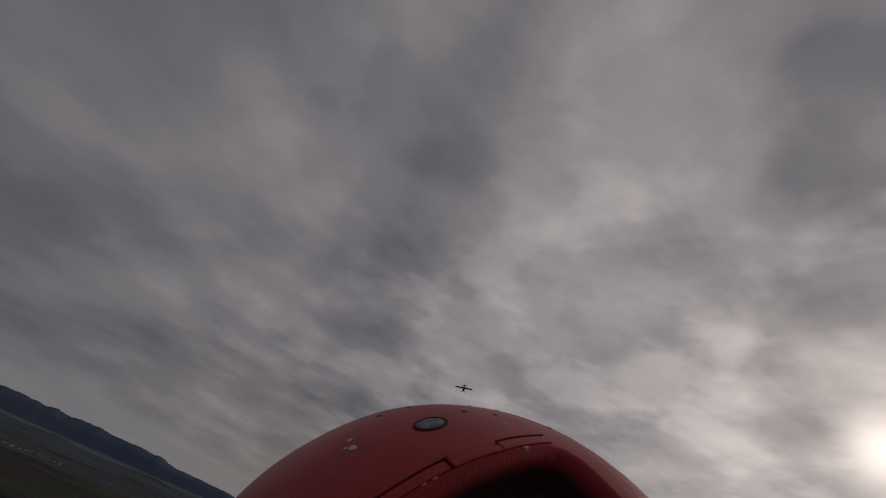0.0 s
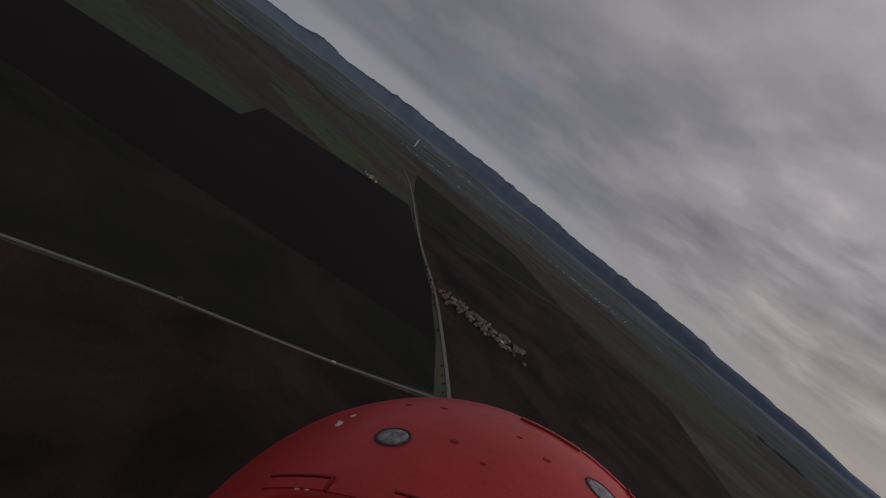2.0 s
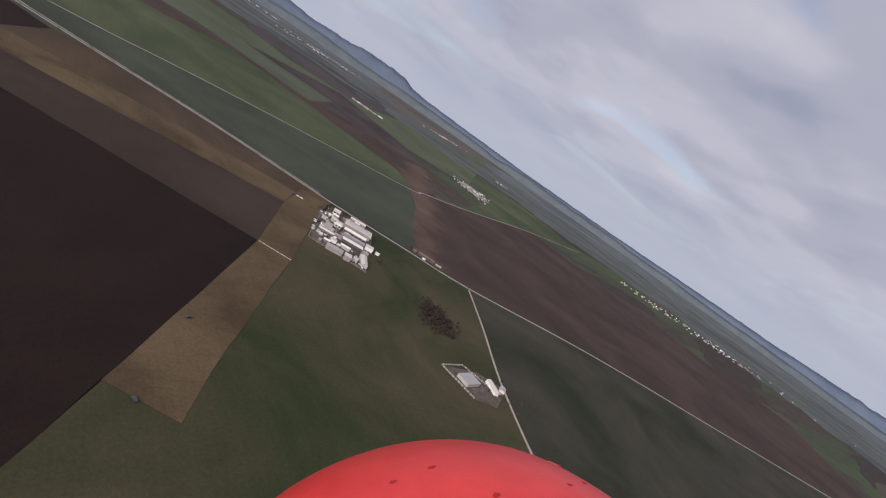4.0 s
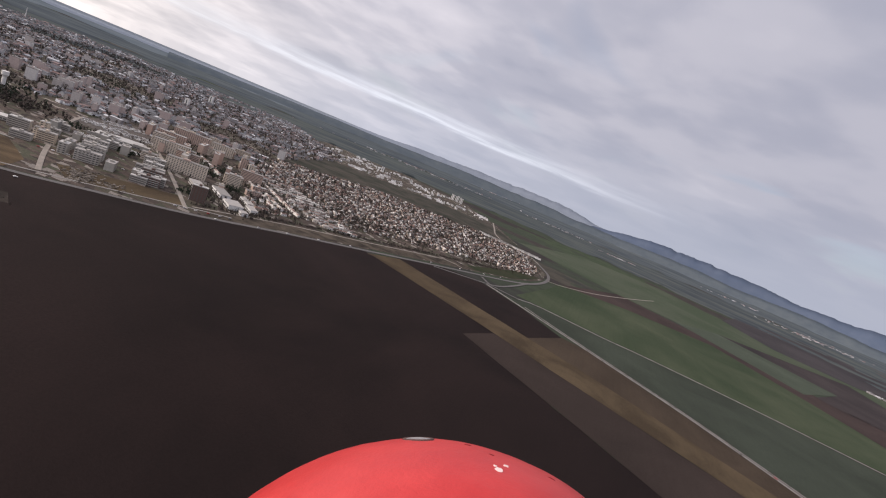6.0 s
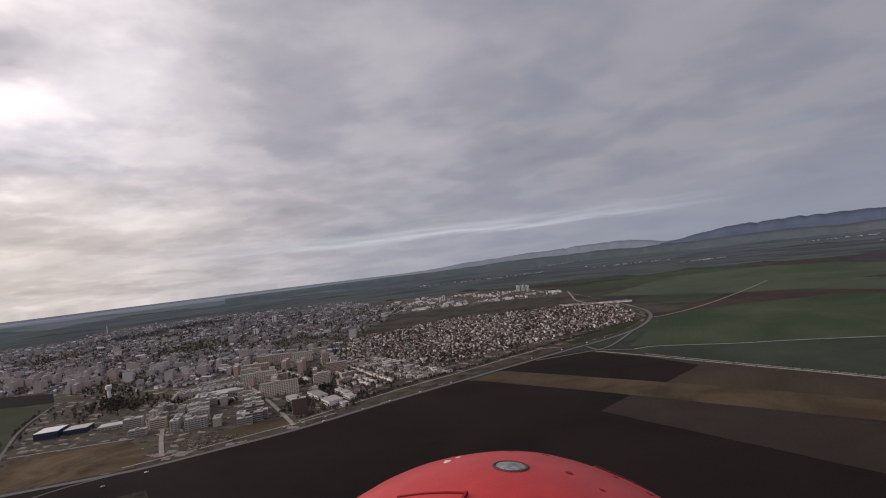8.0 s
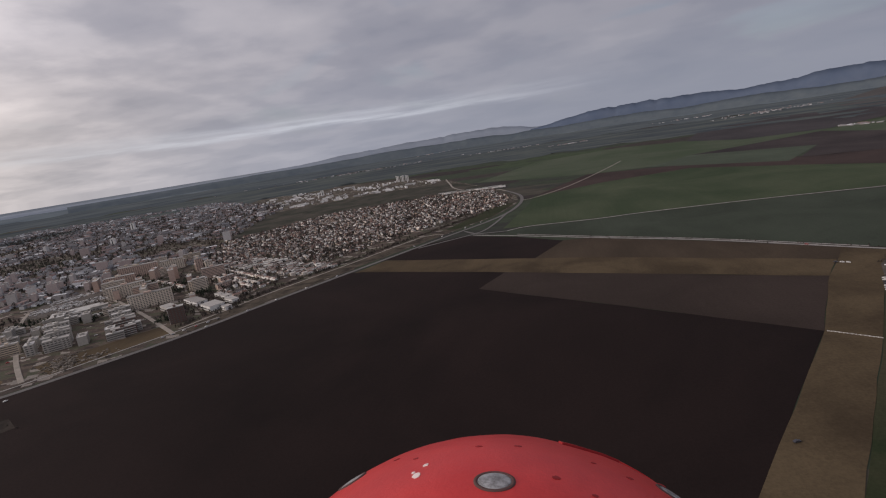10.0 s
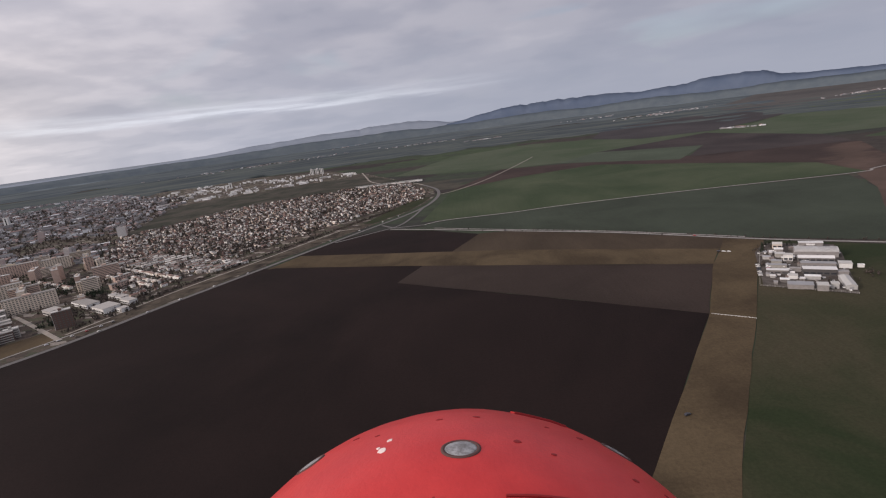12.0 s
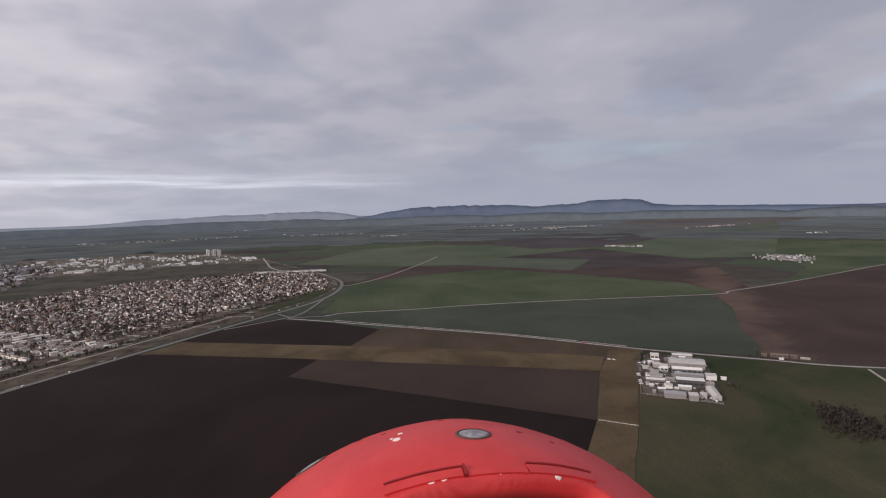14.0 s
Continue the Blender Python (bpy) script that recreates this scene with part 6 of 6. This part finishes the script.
RUIN_WALL = plain("crumbling_brown_brick", (0.160, 0.122, 0.105), 0.95, 0.0, 0.7, 0.35)
RUIN_ROOF = plain("weathered_brown_roof", (0.155, 0.118, 0.104), 0.9, 0.0, 0.6, 0.35)
for x, y, w, d, h, kind, label in ((426, 416, 15, 5.5, 3.6, "gable", "long low brown farm building with a weathered roof"), (437, 408, 6, 5, 3.0, "flat", "roofless brown brick wing of a farm"),
                                   (412, 422, 4.5, 4, 2.6, "flat", "small brown brick farm shed"), (446, 402, 8, 2.0, 1.8, "flat", "low pale wall remains beside the road")):
    make_hall(x, y, -32, w, d, h, kind, CONCRETE if d < 3 else RUIN_WALL, RUIN_ROOF if d > 3 else CONCRETE, label, w > 5 and d > 3, "farm building", "old farm buildings at the road")
make_hall(421, 408, -32, 4, 2.4, 1.6, "flat", WHITE, SHEET, "small white container beside the road", False, "container")
for x, y, q in ((405, 424, 0.6), (409, 428, 0.8), (417, 424, 0.5), (433, 416, 0.5), (452, 402, 0.6), (456, 396, 0.45), (461, 397, 0.6)):
    plant(x, y, 3, q, x * 5)


# parked cars
def make_car(x, y, rz, c, label):
    t = thing("car", pose(x, y, 0.5, 0, 0, rz), label, "car", "parked cars")
    bm = bmesh.new()
    pts = [(-2.1, 0.3), (2.1, 0.3), (2.15, 0.75), (1.2, 0.9), (0.6, 1.42), (-1.2, 1.42), (-1.9, 0.95), (-2.15, 0.85)]
    a = [bm.verts.new((p, -0.85, q)) for p, q in pts]
    b = [bm.verts.new((p, 0.85, q)) for p, q in pts]
    bm.faces.new(a)
    bm.faces.new(b[::-1])
    for i in range(8):
        bm.faces.new((a[(i + 1) % 8], a[i], b[i], b[(i + 1) % 8]))
    part("body", bm, c, t)
    part("window_band", boxed(-1.3, -0.87, 0.95, 0.75, 0.87, 1.30), GLASS_BAND, t)
    for sx in (-1.3, 1.3):
        for sy in (-0.8, 0.8):
            bm = bmesh.new()
            tube(bm, (sx, sy - 0.1, 0.32), (sx, sy + 0.1, 0.32), 0.32, 0.32, 10)
            part("wheel", bm, RUBBER, t)
    return t


RUBBER = plain("tyre_rubber", (0.03, 0.03, 0.03), 0.9)
paints = [(WHITE, "white"), (plain("silver_paint", (0.5, 0.5, 0.52), 0.3), "silver"), (plain("dark_paint", (0.05, 0.05, 0.06), 0.3), "dark"), (plain("red_car_paint", (0.35, 0.04, 0.04), 0.3), "red")]
cars = [make_car(0, 0, 0, c, l + " car") for c, l in paints]
spots = [(231 + k * 2.1, 371 + k * 4.2, 150) for k in range(7)] + [(240 + k * 2.0, 374 + k * 3.6, 150) for k in range(5)] + [(268 + 6 * k, 425 + 2 * k, 60) for k in range(3)]
for p0, p1, n in (((-497, 140), (-435, 283), 4), ((-372, 377), (-275, 572), 5), ((-228, 667), (-118, 860), 4), ((-400, 372), (-360, 425), 6), ((-560, 340), (-480, 440), 10), ((-584, 195), (-700, 262), 6)):
    for k in range(n):
        s = (k + 0.3 + 0.4 * random.Random(k + n).random()) / n
        spots.append((p0[0] + (p1[0] - p0[0]) * s + 2.2, p0[1] + (p1[1] - p0[1]) * s, math.degrees(math.atan2(p1[1] - p0[1], p1[0] - p0[0]))))
# first two and last three: cars added for small unclear shapes at the runway
spots += [(91, 205, 20), (64, 152, 110), (40, 629, -30), (240, 508, -35), (130, -266, 58), (184, -186, 58), (234, 445, -30), (238, 443, -30), (242, 441, -30)]
rnd = random.Random(4)
seen = set()
for x, y, rz in spots:
    k = rnd.choice((0, 0, 1, 2, 3)) if (x, y) not in ((91, 205), (64, 152)) else 2
    x, y = on_land(x, y)
    z = 0.45 * (1 + math.hypot(x, y) / 900)
    if k not in seen:
        seen.add(k)
        cars[k].matrix_basis = pose(x, y, z, 0, 0, rz)
        tagged(cars[k], "small " + paints[k][1] + " car standing beside a road or yard")
    else:
        tagged(copy_thing(cars[k], pose(x, y, z, 0, 0, rz)), "small " + paints[k][1] + " car standing beside a road or yard")


# fences: posts and rails
def make_fence(p, q, label, h=1.6, gap=6.0, material=None):
    p, q = Vector((*on_land(*p), 0.3)), Vector((*on_land(*q), 0.3))
    d = q - p
    t = thing("fence", Matrix.Translation(p), label, "fence", "fences")
    n = max(2, int(d.length / gap))
    for k in range(n + 1):
        c = d * (k / n)
        part("post", boxed(c.x - 0.12, c.y - 0.12, -0.3, c.x + 0.12, c.y + 0.12, h), material or CONCRETE, t)
    for z in (h * 0.45, h * 0.9):
        bm = bmesh.new()
        tube(bm, (0, 0, z), (d.x, d.y, z), 0.07, 0.07, 5)
        part("rail", bm, material or CONCRETE, t)


make_fence((157, 306), (181, 293), "pale low fence across the grass runway", 1.0, 2.5, WHITE)
make_fence((218, 350), yard(285, 312), "grey wire fence along the yard", 1.8)
make_fence((218, 350), (246, 397), "grey wire fence along the yard", 1.8)
make_fence((246, 397), (268, 434), "grey wire fence along the yard", 1.8)

# clutter of the yard: crates, tanks, bins, small sheds
crowd = Crowd()
rnd = random.Random(61)
YARD_LINE = [yard(*p) for p in ((224, 350), (284, 316), (338, 400), (346, 420), (288, 452), (264, 430))]
made = 0
while made < 120:
    x, y = rnd.uniform(220, 350), rnd.uniform(312, 456)
    if inside(x, y, YARD_LINE):
        made += 1
        k = rnd.random()
        if k < 0.75:
            crowd_house(crowd, rnd, x, y, -27 + rnd.choice((0, 90)), rnd.uniform(0.8, 3.0), rnd.uniform(0.8, 2.4), rnd.uniform(0.5, 2.0), 0)
        else:
            crowd_house(crowd, rnd, x, y, -27 + rnd.choice((0, 90)), rnd.uniform(3, 8), rnd.uniform(2.5, 4.5), rnd.uniform(2.2, 3.2), rnd.choice((0, 0.8)))
crowd.done("yard_clutter", [WORKS_WALL, SHED_ROOF, SHED_ROOF], "small sheds, crates and bins standing in the works yard", "clutter")
for x, y, w, d, h, lb in ((243, 352, 7, 4, 3, "small pale gate house"), (268, 372, 9, 4, 3.2, "low pale shed in the yard"), (270, 350, 12, 4, 3.4, "long low pale shed in the yard"), (262, 410, 7, 4, 3, "small pale shed beside the fence"),
                          (285, 424, 8, 5, 4, "pale house with a flat roof"), (304, 424, 10, 4, 3.2, "low white shed beside the road"), (300, 350, 10, 5, 4, "pale flat-roofed store in the yard"), (306, 418, 6, 3, 2.6, "steel container in the yard")):
    make_hall(x, y, -27, w, d, h, "flat", WORKS_WALL, SHED_ROOF, lb, False, "shed", WG)
crowd = Crowd()
for k in range(90):
    x, y = rnd.choice(((282, 447), (292, 444), (272, 434), (318, 436), (248, 398), (300, 400), (312, 352), (268, 340)))
    scatter_tree(crowd, rnd, x + rnd.gauss(0, 3.5), y + rnd.gauss(0, 3.5), rnd.uniform(0.3, 0.6))
for a0, a1, q in (((-60, 694), (45, 630), 26), ((45, 630), (164, 563), 34), ((164, 563), (290, 479), 40), ((294, 476), (410, 412), 26)):
    for k in range(q):
        p = Vector(a0).lerp(Vector(a1), rnd.random())
        scatter_tree(crowd, rnd, p.x + 1.6 + rnd.uniform(-0.8, 0.8), p.y + 3.0 + rnd.uniform(-0.8, 0.8), rnd.uniform(0.15, 0.42))
crowd.done("hedge_bushes", [TWIGS], "bare bushes along the straight road and round the works", "bushes")
rnd = random.Random(62)
crowd = Crowd()
for x0, y0, x1, y1, n in ((-735, 510, -700, 560, 5), (-700, 520, -665, 570, 5), (-760, 560, -730, 610, 4), (-600, 470, -560, 500, 3), (-640, 440, -600, 480, 4)):
    for k in range(n):
        for q in range(16):
            s = q / 15
            if rnd.random() < 0.75:
                crowd_house(crowd, rnd, x0 + (x1 - x0) * s - k * 7, y0 + (y1 - y0) * s + k * 4, 142 + rnd.choice((0, 0, 3)), 1.8, 4.2, 1.4, 0)
crowd.done("parked_cars_far", [SHED_WALL, SHED_ROOF, SHED_ROOF], "rows of small parked cars on the car park", "cars")

# fenced farmyard by the track
land_patch("farm_yard", [(290, 203), (332, 203), (352, 188), (318, 166), (296, 172)], YARD, 0.32, "worn fenced farm yard", "yard")
for a, b in (((290, 203), (318, 208)), ((290, 203), (297, 172)), ((318, 208), (334, 180))):
    make_fence(a, b, "pale wall around a farm yard", 2.0, 4.0, WHITE)
make_hall(308, 190, 12, 18, 12, 3.2, "flat", CONCRETE, SHEET_GREY, "low grey-roofed farm store", False, "farm store", "farm buildings by the track")
make_hall(333, 186, 80, 16, 6, 4, "gable", WHITE, SHEET, "white farm shed with a pale roof", False, "shed", "farm buildings by the track")
make_hall(345, 186, 40, 8, 5, 3.2, "gable", PLASTER, SHEET_GREY, "small grey farm hut", False, "hut", "farm buildings by the track")
for k in range(16):
    plant(340 + rnd.uniform(-18, 22), 178 + rnd.uniform(-22, 22), rnd.choice((0, 1, 3)), rnd.uniform(0.4, 0.7), rnd.random() * 360)
# farm by the south road
land_patch("farm_yard_south", [(276, -10), (300, -12), (302, -42), (284, -44)], YARD, 0.32, "worn farm yard beside a straight road", "yard")
for x, y, w, d in ((284, -18, 9, 6), (291, -28, 12, 5), (287, -38, 7, 5)):
    make_hall(x, y, 30, w, d, 4, "gable", WORKS_WALL, SHEET_GREY, "small grey farm building beside a straight road", False, "farm building", "south farm buildings")
for k in range(10):
    plant(305 + rnd.uniform(-4, 8), -30 + rnd.uniform(-22, 22), rnd.choice((0, 1)), rnd.uniform(0.4, 0.7), rnd.random() * 360)
# rubble and spoil beside the crossroads
land_patch("rubble_plot", [(-485, 150), (-440, 122), (-410, 165), (-440, 205), (-500, 206), (-530, 178)], ROUGH, 0.24, "overgrown plot with pale rubble", "plot")
land_patch("rubble_plot_small", [(-396, 200), (-376, 222), (-402, 236), (-420, 213)], ROUGH, 0.24, "pale heap of rubble in the field", "plot")
land_patch("site_plot", [(-452, 308), (-394, 392), (-430, 412), (-500, 330)], GRASS_DRY, 0.20, "dry grass plot in front of new blocks", "plot")
crowd = Crowd()
for k in range(420):
    x, y = rnd.choice(((-470, 338), (-455, 322), (-440, 345), (-470, 330), (-480, 345)))
    x, y = x + rnd.gauss(0, 7), y + rnd.gauss(0, 7)
    crowd_house(crowd, rnd, x, y, rnd.random() * 90, rnd.uniform(0.5, 2.4), rnd.uniform(0.5, 1.6), rnd.uniform(0.2, 1.2), 0)
crowd.done("site_clutter", [RUBBLE, RUBBLE, RUBBLE], "pale piles of rubble and building material", "rubble")
